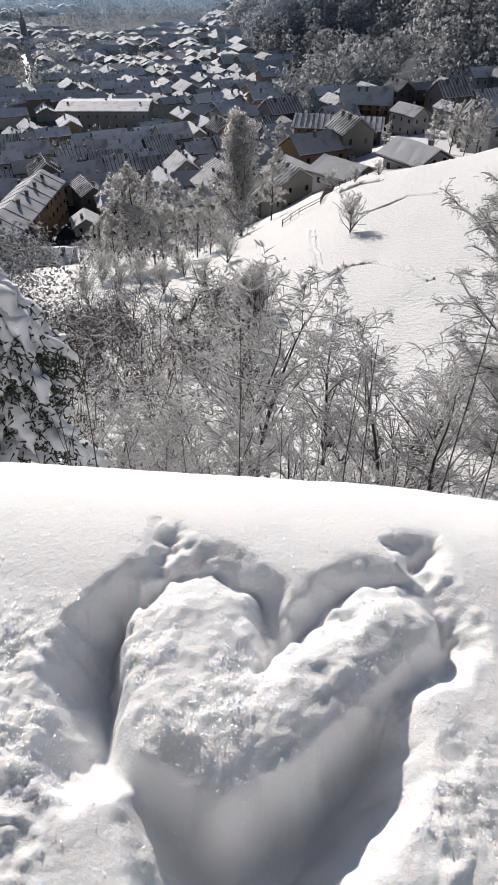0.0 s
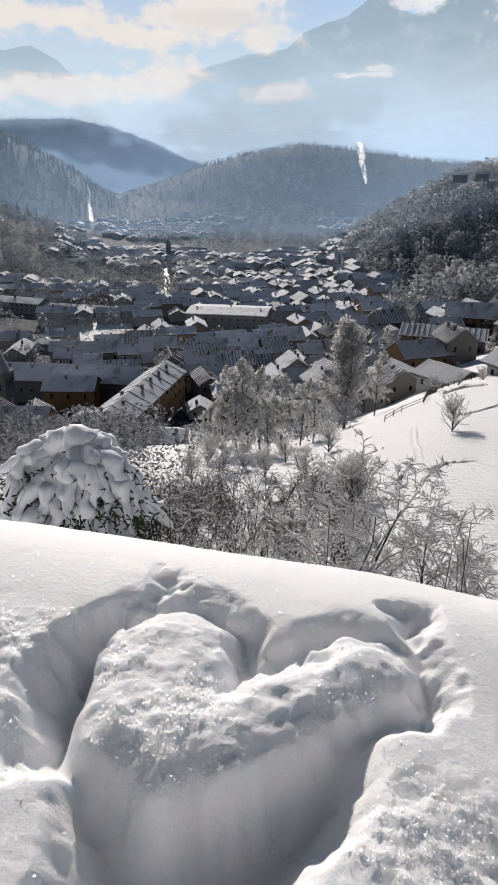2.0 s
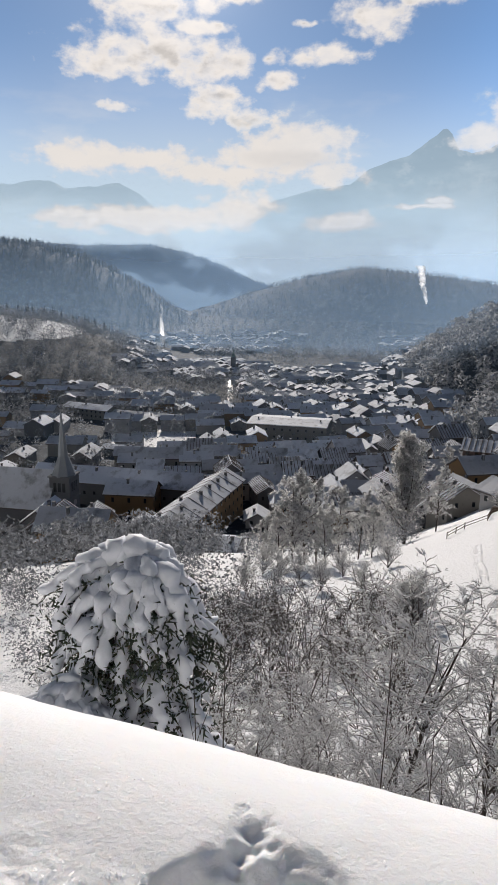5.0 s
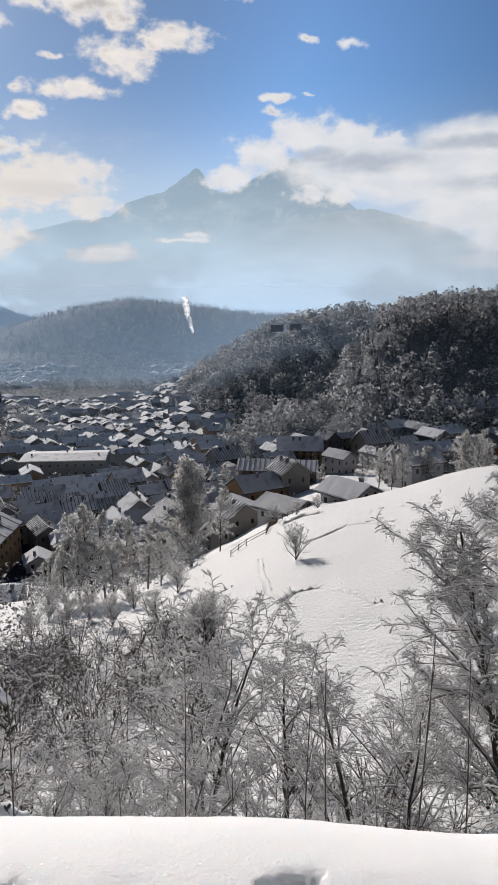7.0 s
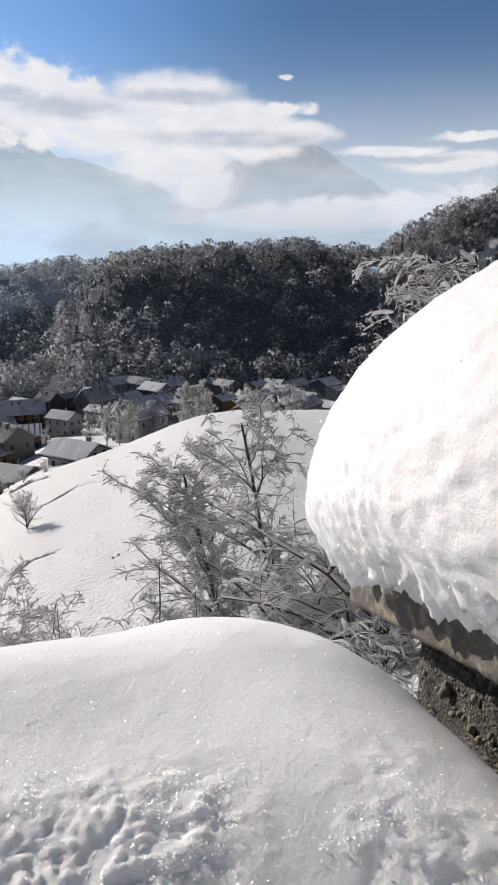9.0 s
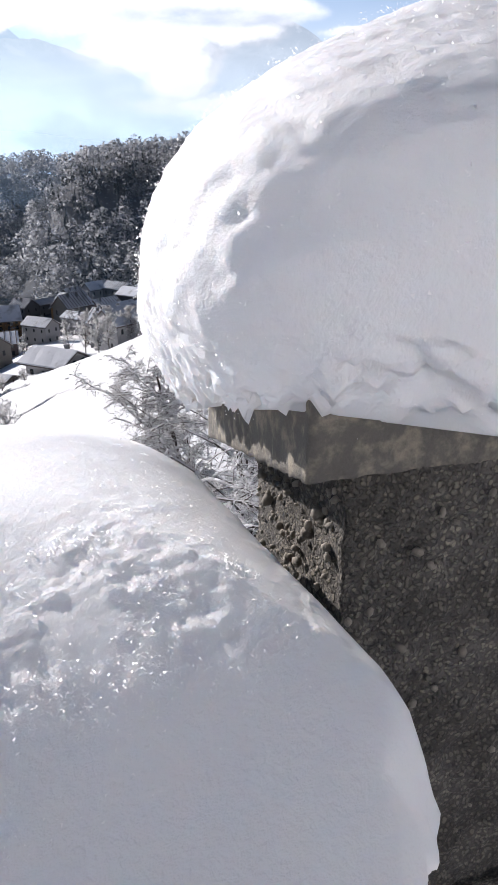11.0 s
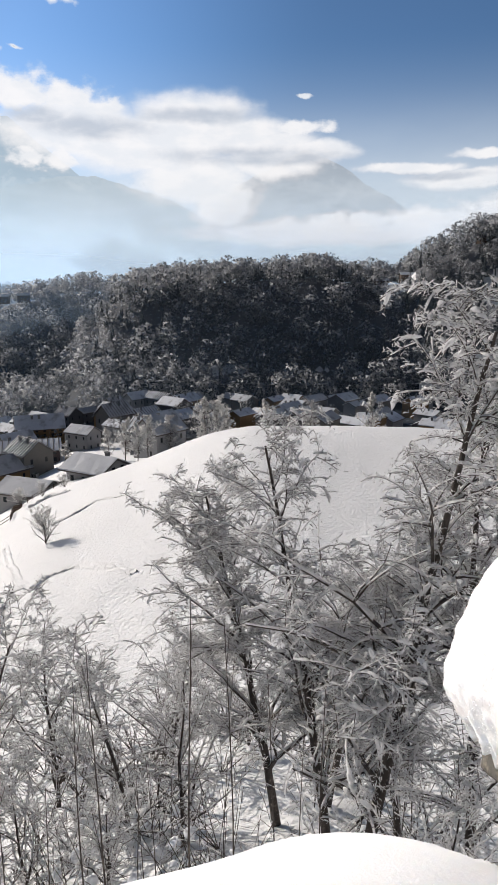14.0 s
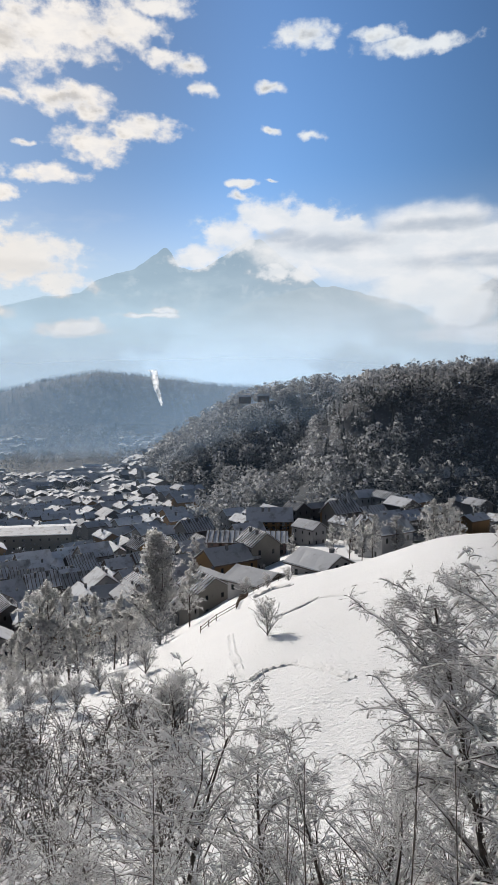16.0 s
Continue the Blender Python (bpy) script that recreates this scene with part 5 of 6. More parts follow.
def thicket(name, seed, spots, heights, label, sticks=60):
    """A tangle of snowy brushwood: thin stems with snow along them."""
    g = np.random.default_rng(seed)
    spots, h = np.asarray(spots, float), np.asarray(heights, float)
    n = len(spots)
    base = np.stack([spots[:, 0], spots[:, 1], ground(spots[:, 0], spots[:, 1]) - 0.05], -1)
    dist = np.hypot(spots[:, 0], spots[:, 1])
    thin = (0.0022 + 0.00036 * dist)[:, None] * np.ones((n, sticks))
    stems = 5
    root_dir = np.concatenate([g.normal(0, 0.5, (n, stems, 2)), np.ones((n, stems, 1))], -1)
    root_dir /= np.linalg.norm(root_dir, axis=-1, keepdims=True)
    which = g.integers(0, stems, (n, sticks))
    t = g.random((n, sticks)) ** 0.7
    p = base[:, None] + np.take_along_axis(root_dir, which[..., None].repeat(3, -1), 1) * (t * h[:, None])[..., None]
    d = g.normal(0, 1, (n, sticks, 3)) * [1, 1, 0.45] + [0, 0, 0.25]
    d /= np.linalg.norm(d, axis=-1, keepdims=True)
    ln = (0.16 + 0.26 * g.random((n, sticks))) * h[:, None]
    mid = p + d * (ln * 0.55)[..., None]
    q = mid + (d * [1, 1, 0.3] - [0, 0, 0.5]) * (ln * 0.5)[..., None]
    sp0 = np.repeat(base, stems, 0)
    sp1 = (base[:, None] + root_dir * h[:, None, None]).reshape(-1, 3)
    one = lambda a: a.reshape(-1, a.shape[-1]) if a.ndim == 3 else a.reshape(-1)
    r = one(thin)
    va, fa = tubes(np.concatenate([sp0, one(p), one(mid)]), np.concatenate([sp1, one(mid), one(q)]), np.concatenate([np.repeat(thin[:, 0] * 2.2, stems), r, r]), np.concatenate([np.repeat(thin[:, 0], stems), r, r * 0.6]))
    brush = tagged(new(name), label, "brushwood", kind="stuff")
    tagged(piece("crown", va, fa, TWIG, brush), kind="stuff")
    fat = g.uniform(0.6, 2.2, len(r))
    lift = np.stack([0 * r, 0 * r, r * fat * 0.9], -1)
    some = g.random(len(r)) < 0.5
    lift, thick = lift[some], (r * fat)[some]
    pa, pm, pq = one(p)[some] + lift, one(mid)[some] + lift, one(q)[some] + lift
    vs, fs = tubes(np.concatenate([pa, pm]), np.concatenate([pm, pq]), np.concatenate([thick] * 2), np.concatenate([thick, thick * 0.6]), 3, 0.5)
    tagged(piece("snow", vs, fs, FROST, brush), kind="stuff")
    heavy = np.arange(len(pa))
    lump = thick[heavy] * (1.2 + 2.8 * g.random(len(heavy)) ** 3)
    tagged(piece("snow_clump", *blobs(pa[heavy] + (pm - pa)[heavy] * g.random((len(heavy), 1)) * 1.2, lump[:, None] * g.uniform(0.7, 1.5, (len(heavy), 3)), seed, 0.8, 1), SNOW_PAD, brush, "soft white lumps on the twigs"), kind="stuff")
    if dist.min() < 12:
        few = g.choice(np.nonzero(np.repeat(dist < 11, 1))[0], 46)
        at_ = base[few] + np.stack([g.normal(0, 0.3, 46), g.normal(0, 0.3, 46), h[few] * g.uniform(0.3, 0.95, 46)], -1)
        v, f = blobs(at_, g.uniform(0.05, 0.13, (46, 3)) * [1, 1, 1.2], seed + 3, 1.0, 3)
        v = v + 0.02 * np.stack([rough_noise(v, 0.08, 3, 111 + k) for k in range(3)], -1)
        tagged(piece("snow_lump", v, f, SNOW_PAD, brush, "big round lumps of snow caught in the twigs", soft=True), kind="stuff")
    return brush


tg = np.random.default_rng(44)


def slope_spots(count, yaws, dists, seed):
    g = np.random.default_rng(seed)
    a, d = g.uniform(*yaws, count), np.sqrt(g.uniform(dists[0] ** 2, dists[1] ** 2, count))
    return np.stack([-d * np.sin(np.radians(a)), d * np.cos(np.radians(a))], -1)


sp = slope_spots(190, (-44, 34), (7.5, 24), 1)
open_snow = np.degrees(np.arctan2(-sp[:, 0], sp[:, 1]))
sp = sp[~((open_snow < -20) & (open_snow > -33) & (np.hypot(sp[:, 0], sp[:, 1]) < 17))]
thicket("brushwood", 1, sp, tg.uniform(1.0, 2.5, len(sp)), "tangled snowy brushwood below the wall", 40)
sp = slope_spots(170, (3, 30), (24, 62), 2)
thicket("brushwood", 2, sp, tg.uniform(1.8, 4.6, len(sp)), "snowy brushwood on the shaded slope", 38)

# trees and bushes on the slope and the meadow
MID = "frost-covered bare tree on the snowy slope"
ash = snowy_tree("frosted_tree", 61, 15.0, 0.22, MID, counts=(17, 6, 2), reach=(0.42, 0.45, 0.4), rise=(1.1, 0.6, 0.4), droop=(0, 0.02, 0.06, 0.1), first=0.2, snow=0.6, thin=0.02, pads=0.0, rime=8000, rime_size=0.16, twig=TWIG_FROST)
ash_b = snowy_tree("frosted_tree", 67, 14.0, 0.2, MID, counts=(16, 6, 2), reach=(0.46, 0.45, 0.4), rise=(1.0, 0.5, 0.3), droop=(0, 0.02, 0.07, 0.1), first=0.16, snow=0.6, thin=0.02, pads=0.0, rime=8000, rime_size=0.16, twig=TWIG_FROST)
poplar = snowy_tree("poplar", 71, 22.5, 0.3, "tall narrow frosted poplar beside the houses", counts=(58, 8, 3), reach=(0.40, 0.5, 0.5), rise=(1.3, 0.9, 0.6), droop=(0, 0, 0.02, 0.05), first=0.06, snow=0.7, thin=0.022, pads=0.0, rime=32000, rime_size=0.2, twig=TWIG_FROST)
bush = snowy_tree("bush", 73, 2.7, 0.06, "round leafless bush standing alone on the snowy meadow", "bush", counts=(34, 4, 2), reach=(0.85, 0.42, 0.45), rise=(1.0, 0.6, 0.4), droop=(0, 0, 0.0, 0.0), first=0.02, snow=0.45, thin=0.010, pads=0.0, rime=2600, rime_size=0.055, twig=TWIG_FROST)
plant(ash, 14.1, 105, 0, 1.0)
plant(ash_b, 11.0, 112, 80, 0.9)
plant(poplar, 5.2, 142)
plant(bush, -4.35, 73, 0, 1.25)
for src, yaw, dist, spin, size in [(ash, 13.0, 108, 40, 0.95), (ash_b, 15.2, 100, 200, 0.95), (ash, 9.2, 118, 130, 0.8), (ash_b, 16.6, 96, 20, 0.7), (ash, 12.2, 96, 300, 0.6), (ash_b, 8.0, 108, 250, 0.62), (ash, 17.6, 92, 77, 0.55), (ash_b, 2.6, 150, 10, 0.95),
                                   (ash, 0.4, 262, 60, 1.05), (ash_b, 1.8, 258, 190, 1.05), (ash, -11.5, 175, 100, 0.75), (ash_b, -13.5, 180, 30, 0.8), (ash, -12.6, 168, 210, 0.65), (ash_b, -19.6, 158, 300, 0.9), (ash, -18.8, 160, 340, 0.85), (ash_b, -20.4, 165, 140, 0.8),
                                   (ash, -24.0, 170, 200, 0.8), (ash_b, -28.0, 175, 50, 0.9), (ash, -33.0, 180, 150, 1.0), (ash_b, 7.2, 160, 270, 0.7), (ash, -1.2, 214, 15, 0.62), (ash_b, 1.0, 220, 75, 0.7), (ash, -6.4, 200, 115, 0.5), (ash_b, -15.5, 190, 222, 0.8), (ash, -10.2, 190, 310, 0.6)]:
    tagged(plant_copy(src, yaw, dist, spin, size), MID if dist < 125 else "frosted bare tree beside the snowy houses", "tree", group="frosted trees")
for yaw, dist, spin, size in [(3.9, 50, 30, 1.45), (3.2, 52, 90, 1.2), (4.8, 51, 200, 1.2), (-6.2, 142, 20, 1.0), (-2.5, 150, 70, 1.3), (6.5, 85, 10, 1.3), (10.5, 84, 60, 1.2), (14.5, 80, 160, 1.4), (16.5, 76, 260, 1.3), (18.0, 84, 310, 1.3), (12.5, 72, 33, 1.2), (8.5, 68, 99, 1.1), (19.5, 70, 140, 1.3), (-4.3, 148, 320, 1.0)]:
    tagged(plant_copy(bush, yaw, dist, spin, size), "frosted leafless bush among others on the snowy slope", "bush", group="bushes on the slope")


def on_slope(yaw, el):
    """The nearest place of the ground that is seen in that direction from the wall, beyond 25 m."""
    r = np.geomspace(25, 380, 900)
    x, y = -r * math.sin(radians(yaw)), r * math.cos(radians(yaw))
    z = ground(x, y)
    ok = np.nonzero(np.degrees(np.arctan((z - 1.5) / r)) >= el)[0]
    i = ok[0] if len(ok) else len(r) - 1
    return float(x[i]), float(y[i]), float(z[i])


def follow(places, step):
    """Even steps along a line over the ground."""
    out = []
    for a, b in zip(places, places[1:]):
        n = max(1, int(math.dist(a[:2], b[:2]) / step))
        for i in range(n):
            out.append((a[0] + (b[0] - a[0]) * i / n, a[1] + (b[1] - a[1]) * i / n))
    out.append(places[-1][:2])
    p = np.array(out)
    return p, ground(p[:, 0], p[:, 1])


def trail(directions, width, high, label, seed):
    """A trodden track: a furrow between low broken ridges of snow."""
    p, _ = follow([on_slope(*d) for d in directions], 0.35)
    g = np.random.default_rng(seed)
    p = p + np.cumsum(g.normal(0, 0.03, p.shape), 0)
    d = np.gradient(p, axis=0)
    side = np.stack([d[:, 1], -d[:, 0]], -1) / (np.linalg.norm(d, axis=1, keepdims=True) + 1e-9)
    offs, hts = np.array([-1.0, -0.62, -0.3, 0.3, 0.62, 1.0]) * width, np.array([-0.05, high, 0.03, 0.03, high, -0.05])
    rows = []
    for o, h in zip(offs, hts):
        q = p + side * o
        rows.append(np.column_stack([q, ground(q[:, 0], q[:, 1]) + 0.02 + h * g.uniform(0.3, 1.5, len(q))]))
    v = np.stack(rows, 1)
    return tagged(piece("snow_track", v.reshape(-1, 3), grid_faces(v.shape[0], v.shape[1]), SNOW_GROUND), label, "track", kind="structure")


trail([(-1.0, -20.6), (-1.2, -21.8), (-1.9, -23.4), (-2.7, -24.2), (-4.2, -23.2), (-6.8, -22.8), (-9.5, -23.2), (-12.0, -23.8)], 0.5, 0.2, "trodden track across the snowy meadow", 3)
trail([(-3.2, -17.6), (-5.0, -16.8), (-6.6, -16.5)], 0.5, 0.4, "broken ridge of snow on the meadow", 4)
trail([(-5.5, -19.0), (-9.0, -17.4), (-13.0, -16.8)], 0.4, 0.16, "faint track across the snowy meadow", 5)

fence = tagged(new("fence"), "old wooden fence along the meadow's edge, half snowed in", "fence")
fp, fz = follow([on_slope(*d) for d in ((1.6, -20.4), (0.2, -19.4), (-1.6, -18.5), (-2.6, -17.4), (-4.4, -16.5), (-6.2, -15.9), (-8.0, -15.3))], 2.4)
for i, ((x, y), z) in enumerate(zip(fp, fz)):
    boxed("post", WOOD, fence, (x - 0.07, x + 0.07, y - 0.07, y + 0.07, z - 0.3, z + 1.15), 0.01)
    if i + 1 < len(fp):
        for h in (0.5, 0.95):
            piece("rail", *tubes([[x, y, z + h]], [[*fp[i + 1], fz[i + 1] + h]], [0.055], [0.055], 5), WOOD, fence)


# ---- woods on the hills ----
def wood(name, spots, heights, seed, leafy, mat, label, tufts=46):
    """Countless far trees as one mesh of small ragged tufts."""
    g = np.random.default_rng(seed)
    n = len(spots)
    spots = np.asarray(spots, float)
    z = ground(spots[:, 0], spots[:, 1])
    h = np.asarray(heights, float)
    base = np.stack([spots[:, 0], spots[:, 1], z], -1)
    if leafy:
        t = g.random((n, tufts))
        ang = g.uniform(0, 6.283, (n, tufts))
        wide = np.sqrt(np.clip(1 - (2 * t - 1) ** 2, 0, 1)) * 0.37 * g.random((n, tufts)) ** 0.25
        lob = 1 + 0.35 * np.sin(ang * 3 + g.uniform(0, 6, (n, 1)))
        c = base[:, None] + np.stack([np.cos(ang) * wide * lob * h[:, None], np.sin(ang) * wide * lob * h[:, None], (0.22 + 0.78 * t) * h[:, None]], -1)
        size = g.uniform(0.05, 0.10, (n, tufts)) * (h * np.clip(np.hypot(spots[:, 0], spots[:, 1]) / 190, 0.36, 1.0))[:, None]
        dirs = g.normal(0, 1, (n, tufts, 3, 3))
        dirs[..., 2] += 0.35
        tri = c[:, :, None] + dirs / np.linalg.norm(dirs, axis=-1, keepdims=True) * size[..., None, None]
        v = tri.reshape(-1, 3)
        f = np.arange(len(v)).reshape(-1, 3)
        # crown shading put into the tuft colours: paler at the top, darker below
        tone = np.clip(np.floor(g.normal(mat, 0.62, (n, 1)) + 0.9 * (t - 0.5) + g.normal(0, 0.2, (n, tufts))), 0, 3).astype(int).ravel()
    else:
        levels, sides = 5, 6
        k = np.arange(levels) / levels
        rad = 0.17 * (1 - k) * h[:, None]
        low = (0.10 + 0.9 * k) * h[:, None]
        a = np.arange(sides) / sides * 6.283
        ang = a[None, None] + g.uniform(0, 6.28, (n, levels, 1))
        jag = g.uniform(0.55, 1.25, (n, levels, sides))
        ring = np.stack([np.cos(ang) * rad[..., None] * jag, np.sin(ang) * rad[..., None] * jag, np.broadcast_to(low[..., None], ang.shape) - 0.04 * h[:, None, None] * jag], -1)
        tip = np.stack([0 * low, 0 * low, low + 0.32 * h[:, None] * (1 - 0.45 * k)], -1)[:, :, None]
        v = (np.concatenate([ring, tip], 2) + base[:, None, None]).reshape(-1, 3)
        one = np.array([[i, (i + 1) % sides, sides] for i in range(sides)])
        f = (one[None] + (np.arange(n * levels) * (sides + 1))[:, None, None]).reshape(-1, 3)
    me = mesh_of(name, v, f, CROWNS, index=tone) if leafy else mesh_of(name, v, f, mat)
    if leafy:
        out = c - (base + np.stack([0 * h, 0 * h, 0.5 * h], -1))[:, None]
        out = out / (np.linalg.norm(out, axis=-1, keepdims=True) + 1e-9) + g.normal(0, 0.16, out.shape)
        rounded(me, np.repeat(out[:, :, None], 3, 2).reshape(-1, 3))
    return tagged(new(name, me), label, "woods", kind="stuff")


def scatter(seed, count, yaws, dists, want=None):
    g = np.random.default_rng(seed)
    out = []
    while len(out) < count:
        a = g.uniform(*yaws, 4000)
        d = np.sqrt(g.uniform(dists[0] ** 2, dists[1] ** 2, 4000))
        x, y = -d * np.sin(np.radians(a)), d * np.cos(np.radians(a))
        ok = np.ones(4000, bool) if want is None else want(a, d, x, y)
        out += list(zip(x[ok], y[ok]))
    return np.array(out[:count])


def clumpy(x, y, scale, seed, level):
    return rough_noise(np.stack([x, y], -1), scale, 2, seed) > level


hg = np.random.default_rng(5)
pts = scatter(1, 2000, (-56, 7), (395, 740), lambda a, d, x, y: (ground(x, y) > -82) & ~glade(a, d) & ~((a > -4.8) & (a < -1.6) & (d > 630) & (d < 672)) & ~((a < -38) & (d > 480) & clumpy(x, y, 40, 4, 0.5)))
turned = np.degrees(np.arctan2(-pts[:, 0], pts[:, 1]))
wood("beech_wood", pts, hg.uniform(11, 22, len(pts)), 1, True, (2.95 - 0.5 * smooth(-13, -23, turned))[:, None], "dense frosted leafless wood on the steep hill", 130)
pts = scatter(2, 420, (-50, -9), (405, 640), lambda a, d, x, y: (ground(x, y) > -60) & ~glade(a, d) & clumpy(x, y, 70, 8, -0.05))
wood("fir_wood", pts, hg.uniform(11, 17, len(pts)), 2, False, FIR, "dark firs dusted with snow among the leafless trees")
pts = scatter(23, 2600, (-16, 27), (1130, 1640), lambda a, d, x, y: ground(x, y) > -90)
wood("beech_wood", pts, hg.uniform(9, 15, len(pts)), 23, True, 1.5, "hazy leafless wood on the rounded hill", 16)
pts = scatter(3, 2600, (-16, 27), (1130, 1640), lambda a, d, x, y: ground(x, y) > -88)
wood("fir_wood", pts, hg.uniform(6, 11, len(pts)), 3, False, FIR, "hazy fir forest on the rounded hill")
pts = scatter(4, 2000, (-14, 24), (900, 1240), lambda a, d, x, y: (ground(x, y) > -112) & clumpy(x, y, 120, 12, -0.15))
wood("beech_wood", pts, hg.uniform(11, 18, len(pts)), 4, True, 1.6, "pale frosted woods at the foot of the hill", 26)
pts = scatter(5, 2100, (24, 50), (900, 1560), lambda a, d, x, y: (ground(x, y) > -93) & clumpy(x, y, 80, 14, -0.7))
wood("beech_wood", pts, hg.uniform(9, 16, len(pts)), 5, True, 1.3, "frosted woods on the hillside above the town", 36)
pts = scatter(6, 1300, (24, 50), (1000, 1560), lambda a, d, x, y: ground(x, y) > -70)
wood("fir_wood", pts, hg.uniform(12, 20, len(pts)), 6, False, FIR, "dark firs on the hillside above the town")
pts = scatter(7, 2200, (14, 50), (2350, 3000), lambda a, d, x, y: ground(x, y) > -60)
wood("fir_wood", pts, hg.uniform(12, 20, len(pts)), 7, False, FIR, "distant forest on the long ridge")
pts = scatter(8, 1500, (2, 44), (320, 1400), lambda a, d, x, y: clumpy(x, y, 80, 22, 0.0))
wood("town_trees", pts, hg.uniform(7, 13, len(pts)), 8, True, 1.9, "frosted garden trees between the houses", 44)
pts = scatter(26, 280, (16, 31), (470, 760))
wood("town_trees", pts, hg.uniform(9, 16, len(pts)), 26, True, 1.7, "large frosted trees in the park of the town", 70)
pts = scatter(25, 1500, (27.5, 46), (480, 980), lambda a, d, x, y: clumpy(x, y, 60, 27, -0.5) & (a > 27.5 + (900 - d) * 0.008))
wood("town_trees", pts, hg.uniform(7, 13, len(pts)), 25, True, 1.2, "frosted trees on the hillside above the town", 50)
pts = scatter(10, 300, (22, 48), (45, 215))
wood("slope_trees", pts, hg.uniform(4, 10, len(pts)), 10, True, 1.0, "frosted trees on the steep slope above the church", 260)
pts = scatter(12, 120, (13, 42), (26, 78))
wood("slope_trees", pts, hg.uniform(1.6, 4.2, len(pts)), 12, True, 1.3, "snowy bushes on the steep slope below the wall", 300)
pts = np.concatenate([scatter(14, 300, (25, 45), (300, 580)), scatter(15, 110, (21.9, 28), (560, 780))])
wood("town_trees", pts, hg.uniform(7, 12, len(pts)), 14, True, 2.0, "frosted trees round the church and the school yard", 60)
pts = scatter(11, 150, (4, 20), (90, 200))
wood("slope_trees", pts, hg.uniform(3, 7, len(pts)), 11, True, 1.4, "frosted bushes on the shaded slope above the town", 100)
pts = scatter(9, 150, (-30, 6), (250, 400), lambda a, d, x, y: clumpy(x, y, 40, 26, 0.1))
wood("town_trees", pts, hg.uniform(6, 11, len(pts)), 9, True, 2.3, "frosted garden trees below the wooded hill", 90)


# ---- houses ----
def gable_house(name, w, l, h, rise, wall, label, category="house", eave=0.9, snow=0.28, chimneys=1, windows=(0, 0), rows=2, ribs=0, seed=0):
    """A house with its walls, tiled roof, snow on it, chimney and windows; the ridge runs along y."""
    g = random.Random(seed)
    house = tagged(new(name), label, category)
    bm = bmesh.new()
    base = [bm.verts.new(v) for v in ((-w / 2, -l / 2, -6), (w / 2, -l / 2, -6), (w / 2, l / 2, -6), (-w / 2, l / 2, -6))]
    top = [bm.verts.new(v) for v in ((-w / 2, -l / 2, h), (w / 2, -l / 2, h), (w / 2, l / 2, h), (-w / 2, l / 2, h))]
    peak = [bm.verts.new(v) for v in ((0, -l / 2, h + rise), (0, l / 2, h + rise))]
    bm.faces.new((base[1], base[2], top[2], top[1]))
    bm.faces.new((base[3], base[0], top[0], top[3]))
    bm.faces.new((base[0], base[1], top[1], peak[0], top[0]))
    bm.faces.new((base[2], base[3], top[3], peak[1], top[2]))
    part("wall", bm, wall, house)
    slope = rise / (w / 2)

    def roof_slab(z0, thick, over, wavy):
        bm = bmesh.new()
        n = 9
        lines = []
        for i in range(n):
            y = -l / 2 - over + (l + 2 * over) * i / (n - 1)
            ring = []
            for x in (-w / 2 - over, -w / 4, 0, w / 4, w / 2 + over):
                z = h + rise - abs(x) * slope + z0
                ring.append((bm.verts.new((x + g.uniform(-1, 1) * wavy, y + g.uniform(-1, 1) * wavy, z + thick * (1 + g.uniform(-0.35, 0.35) * (wavy > 0)))), bm.verts.new((x, y, z))))
            lines.append(ring)
        for a, b in zip(lines, lines[1:]):
            for k in range(4):
                bm.faces.new((a[k][0], a[k + 1][0], b[k + 1][0], b[k][0]))
                bm.faces.new((a[k][1], b[k][1], b[k + 1][1], a[k + 1][1]))
            bm.faces.new((a[0][0], b[0][0], b[0][1], a[0][1]))
            bm.faces.new((a[4][1], b[4][1], b[4][0], a[4][0]))
        for ring in (lines[0], lines[-1]):
            for k in range(4):
                bm.faces.new((ring[k][0], ring[k][1], ring[k + 1][1], ring[k + 1][0]))
        bmesh.ops.recalc_face_normals(bm, faces=bm.faces[:])
        return bm

    roof = part("roof", roof_slab(0.0, 0.22, eave, 0.0), TILE, house)
    part("snow", roof_slab(0.22, snow, eave - 0.12, 0.06), SNOW_ROOF, roof, "snow lying on the roof")
    if ribs:
        bm = bmesh.new()
        for i in range(ribs):
            y = -l / 2 - eave + (l + 2 * eave) * (i + 0.5) / ribs
            for side in (-1, 1):
                a, b = side * 0.15, side * (w / 2 + eave)
                za, zb = h + rise - abs(a) * slope + 0.2 + snow, h + rise - abs(b) * slope + 0.2 + snow
                ring = [bm.verts.new((x, yy, z + dz)) for x, z in ((a, za), (b, zb)) for yy in (y - 0.13, y + 0.13) for dz in (0, 0.16)]
                for q in ((0, 1, 3, 2), (4, 6, 7, 5), (1, 5, 7, 3), (0, 4, 5, 1), (2, 3, 7, 6)):
                    bm.faces.new([ring[k] for k in q])
        bmesh.ops.recalc_face_normals(bm, faces=bm.faces[:])
        tagged(part("rib", bm, TILE, roof, "dark raised seams across the roof"), kind="stuff")
    for i in range(chimneys):
        x, y = g.choice((-1, 1)) * w * 0.14, l * (g.uniform(-0.3, 0.3) if chimneys < 3 else -0.4 + 0.8 * i / (chimneys - 1))
        z = h + rise - abs(x) * slope
        bm = bmesh.new()
        box(bm, x - 0.45, x + 0.45, y - 0.45, y + 0.45, z - 0.6, z + 1.5)
        box(bm, x - 0.55, x + 0.55, y - 0.55, y + 0.55, z + 1.5, z + 1.75)
